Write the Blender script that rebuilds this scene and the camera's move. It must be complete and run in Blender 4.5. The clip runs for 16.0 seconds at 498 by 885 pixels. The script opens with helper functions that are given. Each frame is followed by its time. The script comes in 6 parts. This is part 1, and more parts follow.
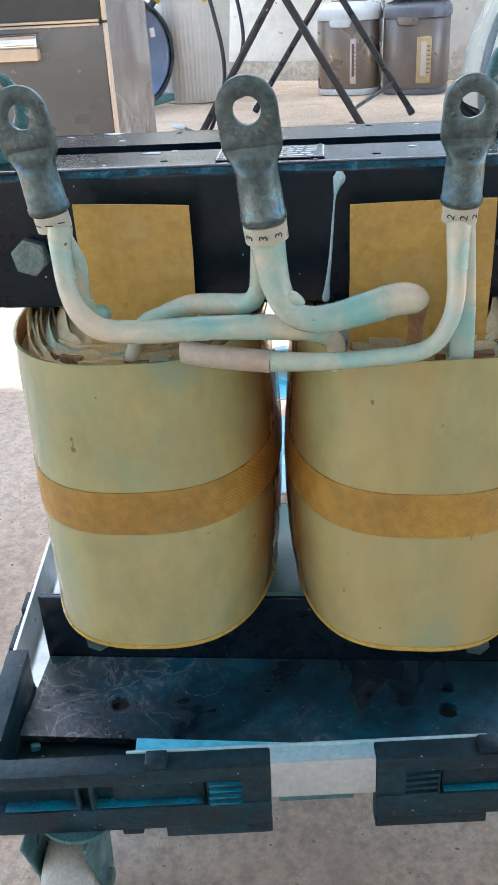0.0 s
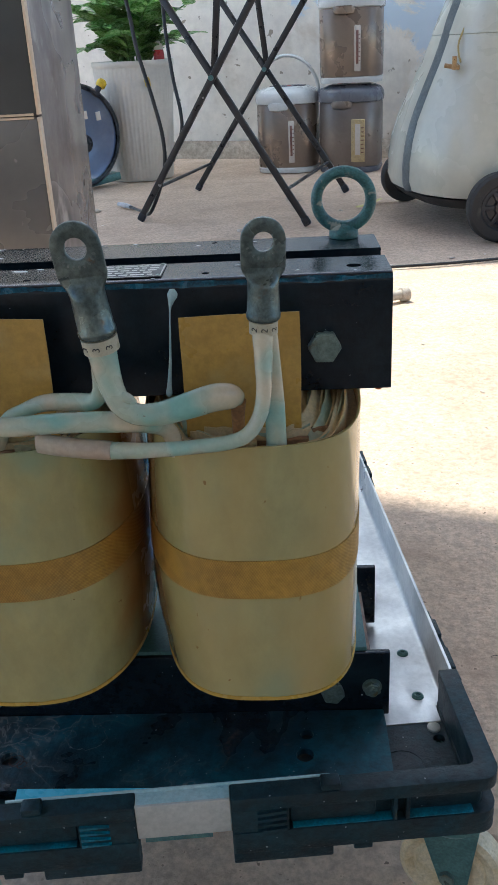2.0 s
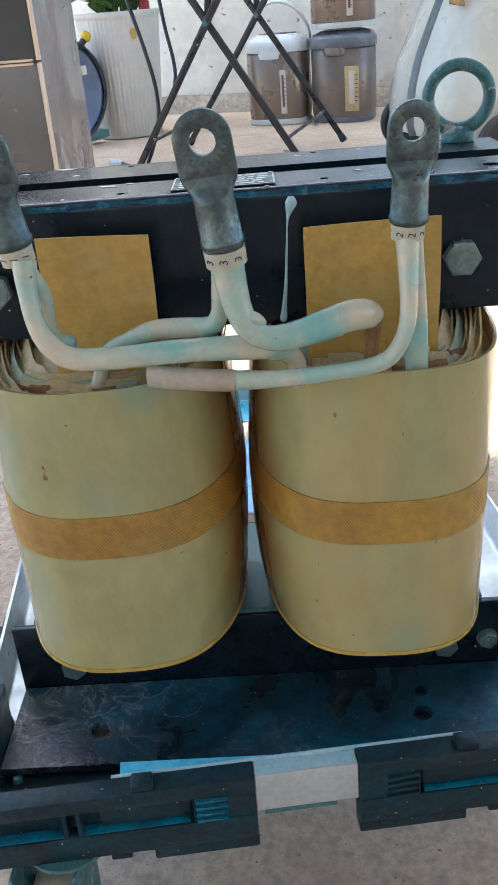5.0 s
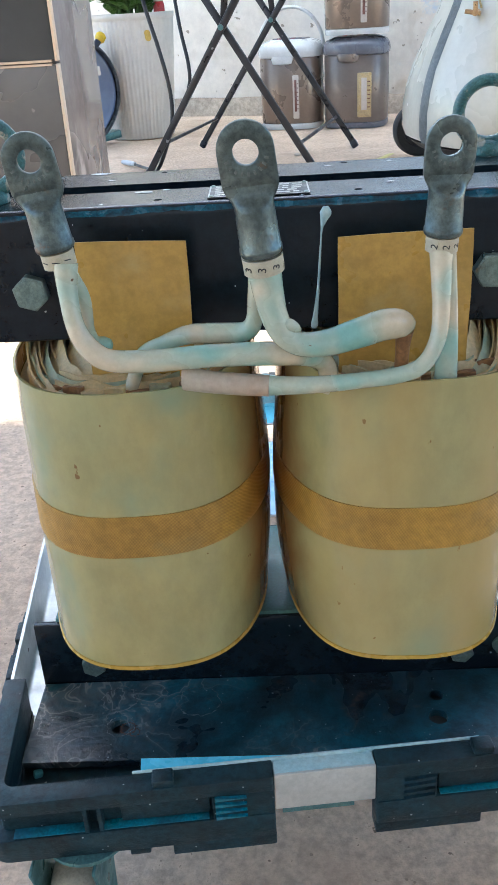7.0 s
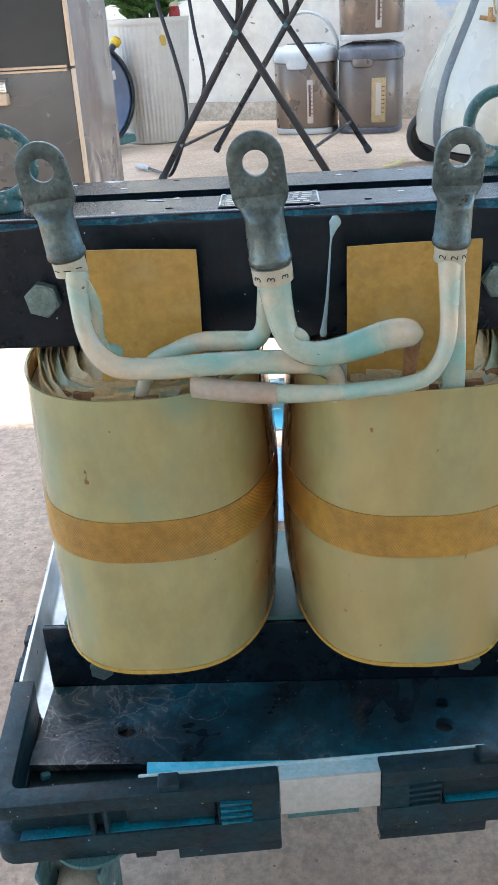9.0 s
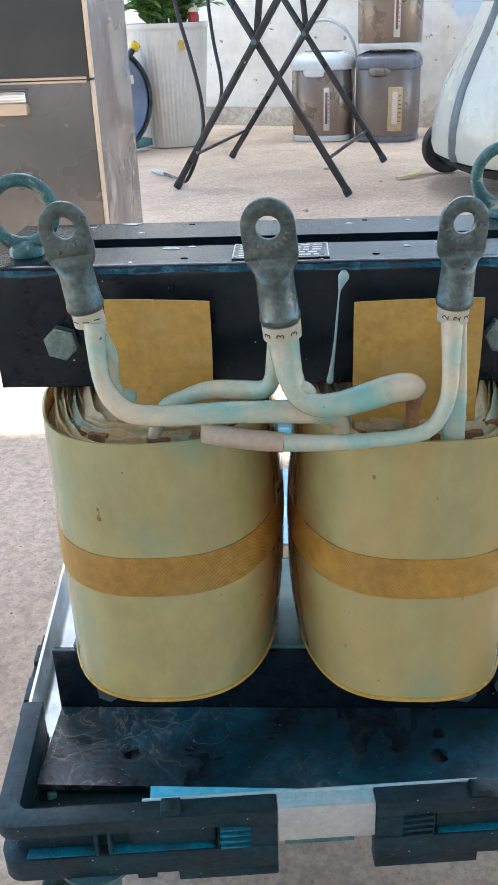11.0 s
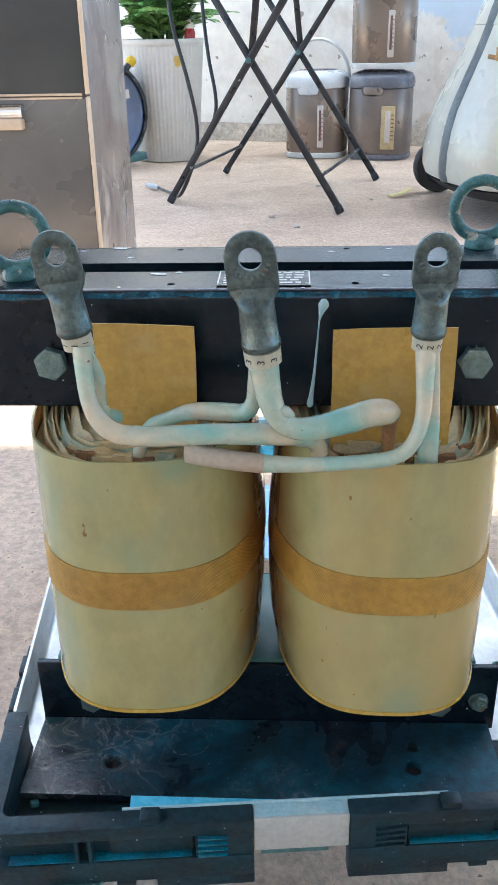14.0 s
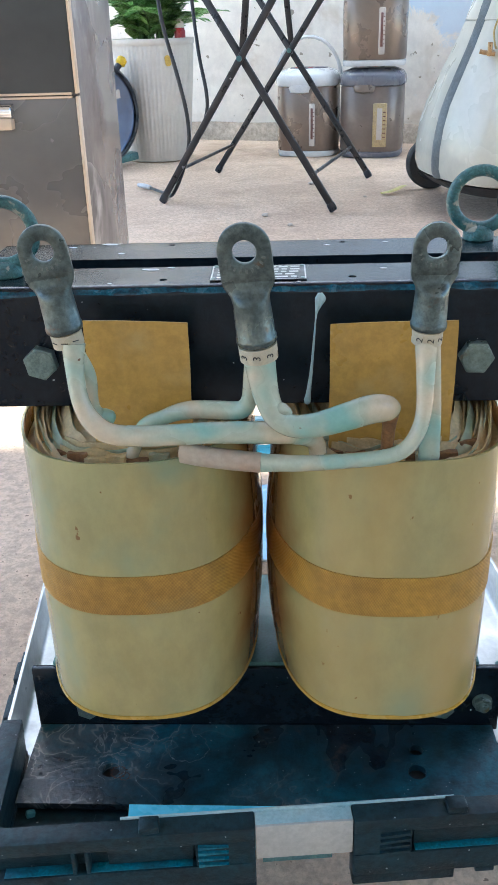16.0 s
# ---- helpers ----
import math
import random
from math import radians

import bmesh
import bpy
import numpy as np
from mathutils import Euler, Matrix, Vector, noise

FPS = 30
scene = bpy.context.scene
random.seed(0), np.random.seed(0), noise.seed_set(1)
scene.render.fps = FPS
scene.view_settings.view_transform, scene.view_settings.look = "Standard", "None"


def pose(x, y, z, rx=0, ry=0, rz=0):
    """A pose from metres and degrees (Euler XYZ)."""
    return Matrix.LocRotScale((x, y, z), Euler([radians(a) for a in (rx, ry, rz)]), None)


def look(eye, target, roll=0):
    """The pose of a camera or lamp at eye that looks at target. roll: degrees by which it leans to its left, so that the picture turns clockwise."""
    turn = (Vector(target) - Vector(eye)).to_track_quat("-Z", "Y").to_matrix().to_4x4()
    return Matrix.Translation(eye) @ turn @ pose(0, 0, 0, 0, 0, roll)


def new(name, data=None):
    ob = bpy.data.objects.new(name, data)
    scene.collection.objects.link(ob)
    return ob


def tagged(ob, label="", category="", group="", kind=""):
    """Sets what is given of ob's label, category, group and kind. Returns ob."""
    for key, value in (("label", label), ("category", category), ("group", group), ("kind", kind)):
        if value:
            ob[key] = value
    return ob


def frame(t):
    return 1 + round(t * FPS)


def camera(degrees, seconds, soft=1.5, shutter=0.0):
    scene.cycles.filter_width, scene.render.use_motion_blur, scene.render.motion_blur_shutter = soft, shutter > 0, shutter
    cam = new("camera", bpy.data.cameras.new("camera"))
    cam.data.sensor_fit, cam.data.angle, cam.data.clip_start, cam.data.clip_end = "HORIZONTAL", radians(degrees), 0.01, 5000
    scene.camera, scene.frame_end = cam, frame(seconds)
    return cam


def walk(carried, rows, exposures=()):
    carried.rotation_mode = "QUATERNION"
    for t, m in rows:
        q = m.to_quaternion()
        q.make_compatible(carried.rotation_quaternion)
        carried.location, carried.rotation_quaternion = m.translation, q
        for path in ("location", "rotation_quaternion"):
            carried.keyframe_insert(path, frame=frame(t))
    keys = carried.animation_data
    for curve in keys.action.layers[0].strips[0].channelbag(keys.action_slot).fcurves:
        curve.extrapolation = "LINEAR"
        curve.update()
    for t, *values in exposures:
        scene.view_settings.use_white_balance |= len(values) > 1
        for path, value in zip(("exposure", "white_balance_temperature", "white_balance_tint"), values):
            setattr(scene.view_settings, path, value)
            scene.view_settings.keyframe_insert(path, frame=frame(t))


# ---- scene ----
cam = camera(31.5, 16.0)
PATH = [
    (0, (0.015, -0.422, 0.525), (-0.159, 1.33, -0.423), -3.2),
    (0.5, (0.038, -0.43, 0.533), (-0.085, 1.332, -0.405), -3.1),
    (1, (0.051, -0.448, 0.544), (-0.055, 1.347, -0.332), -2.9),
    (1.5, (0.066, -0.467, 0.556), (-0.027, 1.35, -0.274), -3.1),
    (2, (0.083, -0.477, 0.561), (-0.004, 1.343, -0.263), -3.0),
    (2.5, (0.093, -0.477, 0.555), (0.013, 1.344, -0.27), -3.3),
    (3, (0.091, -0.468, 0.545), (0.021, 1.353, -0.278), -3.4),
    (3.5, (0.083, -0.453, 0.528), (0.04, 1.361, -0.313), -3.7),
    (4, (0.071, -0.441, 0.519), (0.035, 1.35, -0.37), -4.1),
    (4.5, (0.041, -0.436, 0.52), (-0.006, 1.349, -0.382), -4.7),
    (5, (0.007, -0.436, 0.527), (-0.053, 1.35, -0.372), -4.7),
    (5.2, (0.0, -0.436, 0.53), (-0.069, 1.346, -0.376), -4.7),
    (7.5, (-0.007, -0.444, 0.532), (-0.069, 1.346, -0.358), -3.3),
    (8, (-0.006, -0.442, 0.53), (-0.073, 1.348, -0.359), -3.3),
    (8.5, (-0.006, -0.442, 0.532), (-0.079, 1.348, -0.356), -3.3),
    (9, (-0.005, -0.445, 0.535), (-0.094, 1.347, -0.35), -3.3),
    (9.5, (-0.003, -0.449, 0.54), (-0.095, 1.343, -0.344), -3.3),
    (10, (-0.002, -0.446, 0.548), (-0.102, 1.344, -0.336), -3.3),
    (12.3, (-0.004, -0.458, 0.573), (-0.100, 1.334, -0.310), -0.5),
    (12.5, (-0.004, -0.458, 0.573), (-0.093, 1.335, -0.309), -0.5),
    (13, (-0.003, -0.457, 0.57), (-0.091, 1.338, -0.308), -0.6),
    (13.5, (-0.003, -0.457, 0.57), (-0.093, 1.338, -0.307), -1.0),
    (14, (0.003, -0.464, 0.575), (-0.085, 1.34, -0.286), -1.1),
    (14.5, (0.0, -0.457, 0.571), (-0.085, 1.348, -0.287), -1.4),
    (15, (0.001, -0.456, 0.572), (-0.082, 1.347, -0.289), -1.7),
    (15.5, (0.001, -0.455, 0.57), (-0.08, 1.349, -0.291), -1.8),
    (16, (0.002, -0.453, 0.569), (-0.076, 1.351, -0.292), -1.7),
]
walk(cam, [(t, look(eye, target, roll)) for t, eye, target, roll in PATH], [(t, e, 5850, 4) for t, e in ((0.0, 2.16), (0.5, 1.95), (1.0, 1.74), (1.5, 1.58), (2.0, 1.12), (2.5, 0.86), (3.5, 0.75), (4.0, 1.04), (4.5, 1.44), (5.0, 1.83), (7.5, 2.04), (13.0, 2.05), (14.0, 2.07), (14.4, 1.97), (16.0, 1.97))])

from mathutils import geometry

# ---------------- light ----------------
world = bpy.data.worlds.new("sky")
scene.world = world
world.use_nodes = True
wn = world.node_tree.nodes
sky = wn.new("ShaderNodeTexSky")
sky.sky_type = 'NISHITA'
sky.sun_disc = False
SUN_TO = Vector((-0.28, 0.36, 1.0)).normalized()
sky.sun_elevation = math.asin(SUN_TO.z)
sky.sun_rotation = math.atan2(SUN_TO.x, SUN_TO.y)
sky.dust_density = 1.0
wn["Background"].inputs[1].default_value = 0.15
world.node_tree.links.new(sky.outputs[0], wn["Background"].inputs[0])
sun_data = bpy.data.lights.new("sun", 'SUN')
sun_data.energy = 3.35
sun_data.angle = radians(1.2)
sun_data.color = (1.0, 0.93, 0.82)
sun = new("sun", sun_data)
sun.matrix_world = look(SUN_TO * 20, (0, 0, 0))


# ---------------- materials ----------------
def ramp(nt, fac, stops):
    r = nt.nodes.new("ShaderNodeValToRGB")
    while len(r.color_ramp.elements) < len(stops):
        r.color_ramp.elements.new(0.5)
    for e, (p, c) in zip(r.color_ramp.elements, stops):
        e.position = p
        e.color = (*c, 1) if len(c) == 3 else c
    r.color_ramp.interpolation = 'EASE'
    nt.links.new(fac, r.inputs[0])
    return r.outputs[0]


def noise_tex(nt, co, scale, detail=5.0, rough=0.6, dist=0.0):
    n = nt.nodes.new("ShaderNodeTexNoise")
    n.inputs["Scale"].default_value = scale
    n.inputs["Detail"].default_value = detail
    n.inputs["Roughness"].default_value = rough
    n.inputs["Distortion"].default_value = dist
    nt.links.new(co, n.inputs["Vector"])
    return n.outputs["Fac"]


def mixc(nt, fac, a, b, mode='MIX'):
    m = nt.nodes.new("ShaderNodeMix")
    m.data_type = 'RGBA'
    m.blend_type = mode
    for sock, v in ((m.inputs[0], fac), (m.inputs[6], a), (m.inputs[7], b)):
        if isinstance(v, (int, float)):
            sock.default_value = v
        elif isinstance(v, tuple):
            sock.default_value = (*v, 1)
        else:
            nt.links.new(v, sock)
    return m.outputs[2]


def mat(name, c1, c2, scale=30.0, rough=0.5, metal=0.0, bump=0.0, bump_scale=None, fine=0.25,
        spots=None, spot_scale=60.0, spot_at=0.68, stain=None, stain_scale=8.0, stain_at=0.6, stain_w=0.14, stain_detail=6.0,
        rough_var=0.15, coat=0.0, stretch=None, space="Object", fine_scale=None, spec=0.5, bump_d=0.002, big_detail=4.0):
    """Two colours mixed by broad noise, finer grain on top, optional spots and stains, uneven gloss and a fine relief."""
    m = bpy.data.materials.new(name)
    m.use_nodes = True
    nt = m.node_tree
    b = nt.nodes["Principled BSDF"]
    tc = nt.nodes.new("ShaderNodeTexCoord")
    co = tc.outputs[space]
    if stretch:
        mp = nt.nodes.new("ShaderNodeMapping")
        mp.inputs["Scale"].default_value = stretch
        nt.links.new(co, mp.inputs["Vector"])
        co = mp.outputs[0]
    big = noise_tex(nt, co, scale, big_detail, 0.6, 0.4)
    col = mixc(nt, ramp(nt, big, [(0.34, (0, 0, 0)), (0.68, (1, 1, 1))]), c1, c2)
    small = noise_tex(nt, co, fine_scale or scale * 9, 6, 0.7)
    g0, g1 = 1 - fine, 1 + fine * 0.6
    col = mixc(nt, 1.0, col, ramp(nt, small, [(0.3, (g0, g0, g0)), (0.7, (g1, g1, g1))]), 'MULTIPLY')
    if stain:
        st = noise_tex(nt, co, stain_scale, stain_detail, 0.6, 0.3)
        col = mixc(nt, ramp(nt, st, [(stain_at, (0, 0, 0)), (stain_at + stain_w, (1, 1, 1))]), col, stain)
    if spots:
        sp = noise_tex(nt, co, spot_scale, 3, 0.5)
        col = mixc(nt, ramp(nt, sp, [(spot_at, (0, 0, 0)), (spot_at + 0.035, (1, 1, 1))]), col, spots)
    nt.links.new(col, b.inputs["Base Color"])
    rr = ramp(nt, big, [(0.3, (max(rough - rough_var, 0.03),) * 3), (0.7, (min(rough + rough_var, 1.0),) * 3)])
    nt.links.new(rr, b.inputs["Roughness"])
    b.inputs["Metallic"].default_value = metal
    b.inputs["Specular IOR Level"].default_value = spec
    b.inputs["Coat Weight"].default_value = coat
    b.inputs["Coat Roughness"].default_value = 0.2
    if bump:
        bp = nt.nodes.new("ShaderNodeBump")
        bp.inputs["Strength"].default_value = bump
        bp.inputs["Distance"].default_value = bump_d
        nt.links.new(noise_tex(nt, co, bump_scale or scale * 6, 6, 0.65), bp.inputs["Height"])
        nt.links.new(bp.outputs[0], b.inputs["Normal"])
    return m


def specks(m, scale, size, share, colour):
    """Crisp small splashes of paint: round dots of many sizes, in some cells only."""
    nt = m.node_tree
    bs = nt.nodes["Principled BSDF"]
    tc = nt.nodes.new("ShaderNodeTexCoord")
    vo = nt.nodes.new("ShaderNodeTexVoronoi")
    vo.inputs["Scale"].default_value = scale
    wob = nt.nodes.new("ShaderNodeVectorMath")
    wob.operation = 'ADD'
    nz = nt.nodes.new("ShaderNodeTexNoise")
    nz.inputs["Scale"].default_value = scale * 2.5
    sc = nt.nodes.new("ShaderNodeVectorMath")
    sc.operation = 'SCALE'
    sc.inputs["Scale"].default_value = 0.35 / scale
    nt.links.new(tc.outputs["Object"], nz.inputs["Vector"])
    nt.links.new(nz.outputs["Color"], sc.inputs[0])
    nt.links.new(tc.outputs["Object"], wob.inputs[0])
    nt.links.new(sc.outputs[0], wob.inputs[1])
    nt.links.new(wob.outputs[0], vo.inputs["Vector"])
    sx = nt.nodes.new("ShaderNodeSeparateColor")
    nt.links.new(vo.outputs["Color"], sx.inputs[0])
    rad = nt.nodes.new("ShaderNodeMapRange")
    rad.inputs["From Min"].default_value = 1 - share
    rad.inputs["From Max"].default_value = 1.0
    rad.inputs["To Min"].default_value = 0.0
    rad.inputs["To Max"].default_value = size
    nt.links.new(sx.outputs[0], rad.inputs["Value"])
    lt = nt.nodes.new("ShaderNodeMath")
    lt.operation = 'LESS_THAN'
    nt.links.new(vo.outputs["Distance"], lt.inputs[0])
    nt.links.new(rad.outputs[0], lt.inputs[1])
    src = bs.inputs["Base Color"].links[0].from_socket
    nt.links.new(mixc(nt, lt.outputs[0], src, colour), bs.inputs["Base Color"])


WRAP = mat("varnished_wrap", (0.385, 0.325, 0.132), (0.328, 0.315, 0.147), 8, 0.19, fine=0.14, fine_scale=38, stretch=(1, 1, 0.6), big_detail=3, bump=0.07, bump_scale=26,
           stain=(0.235, 0.31, 0.19), stain_scale=12, stain_at=0.46, stain_w=0.28, stain_detail=4, spots=(0.19, 0.105, 0.035), spot_scale=140, spot_at=0.72, rough_var=0.04, coat=0.45)
BAND = mat("glass_tape", (0.47, 0.268, 0.046), (0.40, 0.222, 0.039), 16, 0.42, fine=0.22, stain=(0.33, 0.225, 0.068), stain_scale=24, stain_at=0.52, stain_w=0.25)
SHEET = mat("varnished_board", (0.54, 0.335, 0.08), (0.45, 0.275, 0.062), 20, 0.32, bump=0.1, fine=0.16,
            stain=(0.50, 0.37, 0.15), stain_scale=20, stain_at=0.56, stain_w=0.3)
PAPER = mat("winding_paper", (0.80, 0.62, 0.33), (0.72, 0.60, 0.36), 40, 0.5, bump=0.3, fine=0.15,
            stain=(0.58, 0.38, 0.16), stain_scale=30, stain_at=0.6)
PAPER_GREEN = mat("green_winding_paper", (0.42, 0.55, 0.42), (0.66, 0.58, 0.36), 30, 0.45, bump=0.3, fine=0.15)
BROWN = mat("brown_spacer", (0.30, 0.155, 0.065), (0.21, 0.11, 0.05), 60, 0.5, bump=0.3)
BLACK = mat("black_enamel", (0.006, 0.010, 0.015), (0.009, 0.017, 0.023), 18, 0.18, bump=0.12, bump_scale=260, fine=0.3, rough_var=0.05, spec=0.32)
specks(BLACK, 290, 0.24, 0.04, (0.45, 0.50, 0.51))
PLATE = mat("rusty_black_plate", (0.016, 0.023, 0.027), (0.009, 0.095, 0.125), 10, 0.36, bump=0.35, bump_scale=220, fine=0.55,
            stain=(0.085, 0.064, 0.048), stain_scale=44, stain_at=0.62, spec=0.45)
specks(PLATE, 360, 0.22, 0.14, (0.26, 0.28, 0.28))
STEEL = mat("tinned_copper", (0.128, 0.160, 0.150), (0.080, 0.104, 0.098), 42, 0.36, metal=0.6, bump=0.15, bump_scale=300, fine=0.4, fine_scale=330,
            stain=(0.105, 0.080, 0.055), stain_scale=70, stain_at=0.60, stain_w=0.10)
ZINC = mat("zinc_bolt", (0.22, 0.29, 0.255), (0.15, 0.21, 0.195), 70, 0.40, metal=0.6, bump=0.2, fine=0.3,
           stain=(0.20, 0.14, 0.05), stain_scale=75, stain_at=0.60)
EYE = mat("painted_eyebolt", (0.030, 0.105, 0.105), (0.06, 0.17, 0.16), 90, 0.42, metal=0.0, bump=0.6, bump_scale=220, fine=0.45,
          stain=(0.30, 0.30, 0.24), stain_scale=110, stain_at=0.56, stain_w=0.08)
# the teal second colour paints reflections onto the cream sleeving
CABLE = mat("cream_sleeving", (0.60, 0.515, 0.365), (0.22, 0.43, 0.365), 25, 0.26, bump=0.06, bump_scale=90, fine=0.08, big_detail=1.8,
            stain=(0.54, 0.43, 0.31), stain_scale=32, stain_at=0.60, stain_w=0.2, stain_detail=3.0, spots=(0.16, 0.10, 0.06), spot_scale=120, spot_at=0.74, coat=0.3)
CABLE_PINK = mat("pinkish_sleeving", (0.41, 0.30, 0.215), (0.40, 0.36, 0.285), 28, 0.4, bump=0.06, bump_scale=140, fine=0.12, big_detail=2)
TAG = mat("marker_plastic", (0.50, 0.455, 0.32), (0.43, 0.40, 0.30), 120, 0.4, fine=0.1)
INK = mat("black_ink", (0.02, 0.02, 0.02), (0.03, 0.03, 0.03), 50, 0.6)
LAMINATION = mat("core_steel", (0.05, 0.045, 0.04), (0.10, 0.07, 0.055), 60, 0.5, metal=0.3, stretch=(1, 8, 1), fine=0.3)
TEAL = mat("teal_paint", (0.045, 0.135, 0.13), (0.065, 0.175, 0.16), 60, 0.45, fine=0.3, spots=(0.3, 0.33, 0.33), spot_scale=170, spot_at=0.74)
EDGE_TEAL = mat("teal_edge", (0.003, 0.030, 0.050), (0.009, 0.11, 0.165), 60, 0.22, fine=0.45, spec=0.4)
NAMEPLATE = mat("nameplate_metal", (0.045, 0.045, 0.045), (0.07, 0.07, 0.068), 150, 0.4, fine=0.2)
PALE_PRINT = mat("bare_metal_print", (0.60, 0.60, 0.56), (0.52, 0.52, 0.49), 150, 0.4, metal=0.3, fine=0.2)
PAINT_RUN = mat("dried_paint", (0.46, 0.60, 0.60), (0.38, 0.54, 0.55), 80, 0.35, fine=0.1)


PLASTIC = mat("black_dolly_plastic", (0.010, 0.021, 0.026), (0.011, 0.040, 0.052), 22, 0.42, bump=0.35, bump_scale=320, fine=0.45,
              stain=(0.028, 0.055, 0.064), stain_scale=26, stain_at=0.57, spec=0.3)
specks(PLASTIC, 300, 0.20, 0.13, (0.40, 0.42, 0.42))
ALU = mat("aluminium_rail", (0.64, 0.64, 0.62), (0.56, 0.56, 0.55), 22, 0.42, metal=0.6, bump=0.05, fine=0.1,
          stain=(0.42, 0.38, 0.35), stain_scale=26, stain_at=0.68)
ALU_MATT = mat("white_rail_face", (0.50, 0.50, 0.455), (0.44, 0.44, 0.40), 30, 0.45, metal=0.1, fine=0.12,
               stain=(0.24, 0.22, 0.19), stain_scale=55, stain_at=0.68)
FILM_BLUE = mat("blue_film", (0.13, 0.56, 0.72), (0.19, 0.66, 0.80), 30, 0.3, fine=0.08)
FILM_PALE = mat("pale_blue_film", (0.26, 0.50, 0.74), (0.32, 0.56, 0.78), 20, 0.3, fine=0.06)
FILM_EDGE = mat("film_edge", (0.34, 0.52, 0.54), (0.42, 0.56, 0.56), 40, 0.4, fine=0.15)
WHEEL = mat("cream_nylon_wheel", (0.66, 0.58, 0.41), (0.55, 0.45, 0.26), 45, 0.4, fine=0.2, stain=(0.30, 0.22, 0.12), stain_scale=45, stain_at=0.58)
BRACKET = mat("caster_bracket", (0.10, 0.22, 0.215), (0.07, 0.16, 0.165), 60, 0.4, metal=0.3, fine=0.3)
BEIGE = mat("beige_caster", (0.52, 0.48, 0.39), (0.44, 0.41, 0.33), 60, 0.5, fine=0.2)

CONCRETE = mat("concrete_floor", (0.62, 0.465, 0.335), (0.53, 0.39, 0.28), 3.2, 0.88, bump=0.8, bump_scale=70, bump_d=0.005, fine=0.30, fine_scale=110, big_detail=9,
               stain=(0.43, 0.31, 0.22), stain_scale=7, stain_at=0.50, stain_w=0.26, stain_detail=10, spots=(0.24, 0.17, 0.12), spot_scale=110, spot_at=0.70)
specks(CONCRETE, 26, 0.13, 0.14, (0.74, 0.66, 0.57))
specks(CONCRETE, 190, 0.28, 0.14, (0.32, 0.23, 0.165))
PLASTER = mat("old_plaster", (0.83, 0.785, 0.705), (0.75, 0.705, 0.63), 1.6, 0.9, bump=0.7, bump_scale=16, fine=0.10, bump_d=0.004,
              stain=(0.60, 0.53, 0.43), stain_scale=4.5, stain_at=0.54, stain_w=0.2, stain_detail=8, spots=(0.34, 0.30, 0.24), spot_scale=21, spot_at=0.66)


def blue_paint(m):
    """Remains of pale blue paint, towards one side of the wall and higher up."""
    nt = m.node_tree
    bs = nt.nodes["Principled BSDF"]
    tc = nt.nodes.new("ShaderNodeTexCoord")
    sx = nt.nodes.new("ShaderNodeSeparateXYZ")
    nt.links.new(tc.outputs["Object"], sx.inputs[0])
    total = noise_tex(nt, tc.outputs["Object"], 3.4, 9, 0.7, 0.6)
    for k, sock in ((0.30, sx.outputs[0]), (0.34, sx.outputs[2])):
        ma = nt.nodes.new("ShaderNodeMath")
        ma.operation = 'MULTIPLY_ADD'
        nt.links.new(sock, ma.inputs[0])
        ma.inputs[1].default_value = k
        nt.links.new(total, ma.inputs[2])
        total = ma.outputs[0]
    src = bs.inputs["Base Color"].links[0].from_socket
    nt.links.new(mixc(nt, ramp(nt, total, [(0.86, (0, 0, 0)), (0.93, (0.85, 0.85, 0.85))]), src, (0.55, 0.67, 0.78)), bs.inputs["Base Color"])


blue_paint(PLASTER)
RENDER_BAND = mat("cement_skirting", (0.50, 0.42, 0.33), (0.36, 0.30, 0.235), 6, 0.9, bump=0.8, bump_scale=30, fine=0.3, bump_d=0.005, big_detail=8)
GREY_WALL = mat("grey_plaster", (0.40, 0.39, 0.37), (0.34, 0.33, 0.31), 2, 0.9, bump=0.4, bump_scale=22, fine=0.1)
ROOF = mat("roof_sheet", (0.38, 0.38, 0.36), (0.32, 0.32, 0.31), 3, 0.7, fine=0.1)

# milky sheet for the added back canopy, spreads the sun softly
ROOF_DIFFUSER = bpy.data.materials.new("milky_diffuser")
ROOF_DIFFUSER.use_nodes = True
rn = ROOF_DIFFUSER.node_tree
tl = rn.nodes.new("ShaderNodeBsdfTranslucent")
tl.inputs[0].default_value = (0.96, 0.96, 0.95, 1)
mx_ = rn.nodes.new("ShaderNodeMixShader")
mx_.inputs[0].default_value = 0.95
rn.links.new(rn.nodes["Principled BSDF"].outputs[0], mx_.inputs[1])
rn.links.new(tl.outputs[0], mx_.inputs[2])
rn.links.new(mx_.outputs[0], rn.nodes["Material Output"].inputs[0])


def let_light_through(m, share):
    """Thin paper: part of the light goes through it."""
    nt = m.node_tree
    bs = nt.nodes["Principled BSDF"]
    tr = nt.nodes.new("ShaderNodeBsdfTranslucent")
    nt.links.new(bs.inputs["Base Color"].links[0].from_socket, tr.inputs[0])
    mx = nt.nodes.new("ShaderNodeMixShader")
    mx.inputs[0].default_value = share
    nt.links.new(bs.outputs[0], mx.inputs[1])
    nt.links.new(tr.outputs[0], mx.inputs[2])
    nt.links.new(mx.outputs[0], nt.nodes["Material Output"].inputs[0])


let_light_through(PAPER, 0.35)
let_light_through(PAPER_GREEN, 0.35)


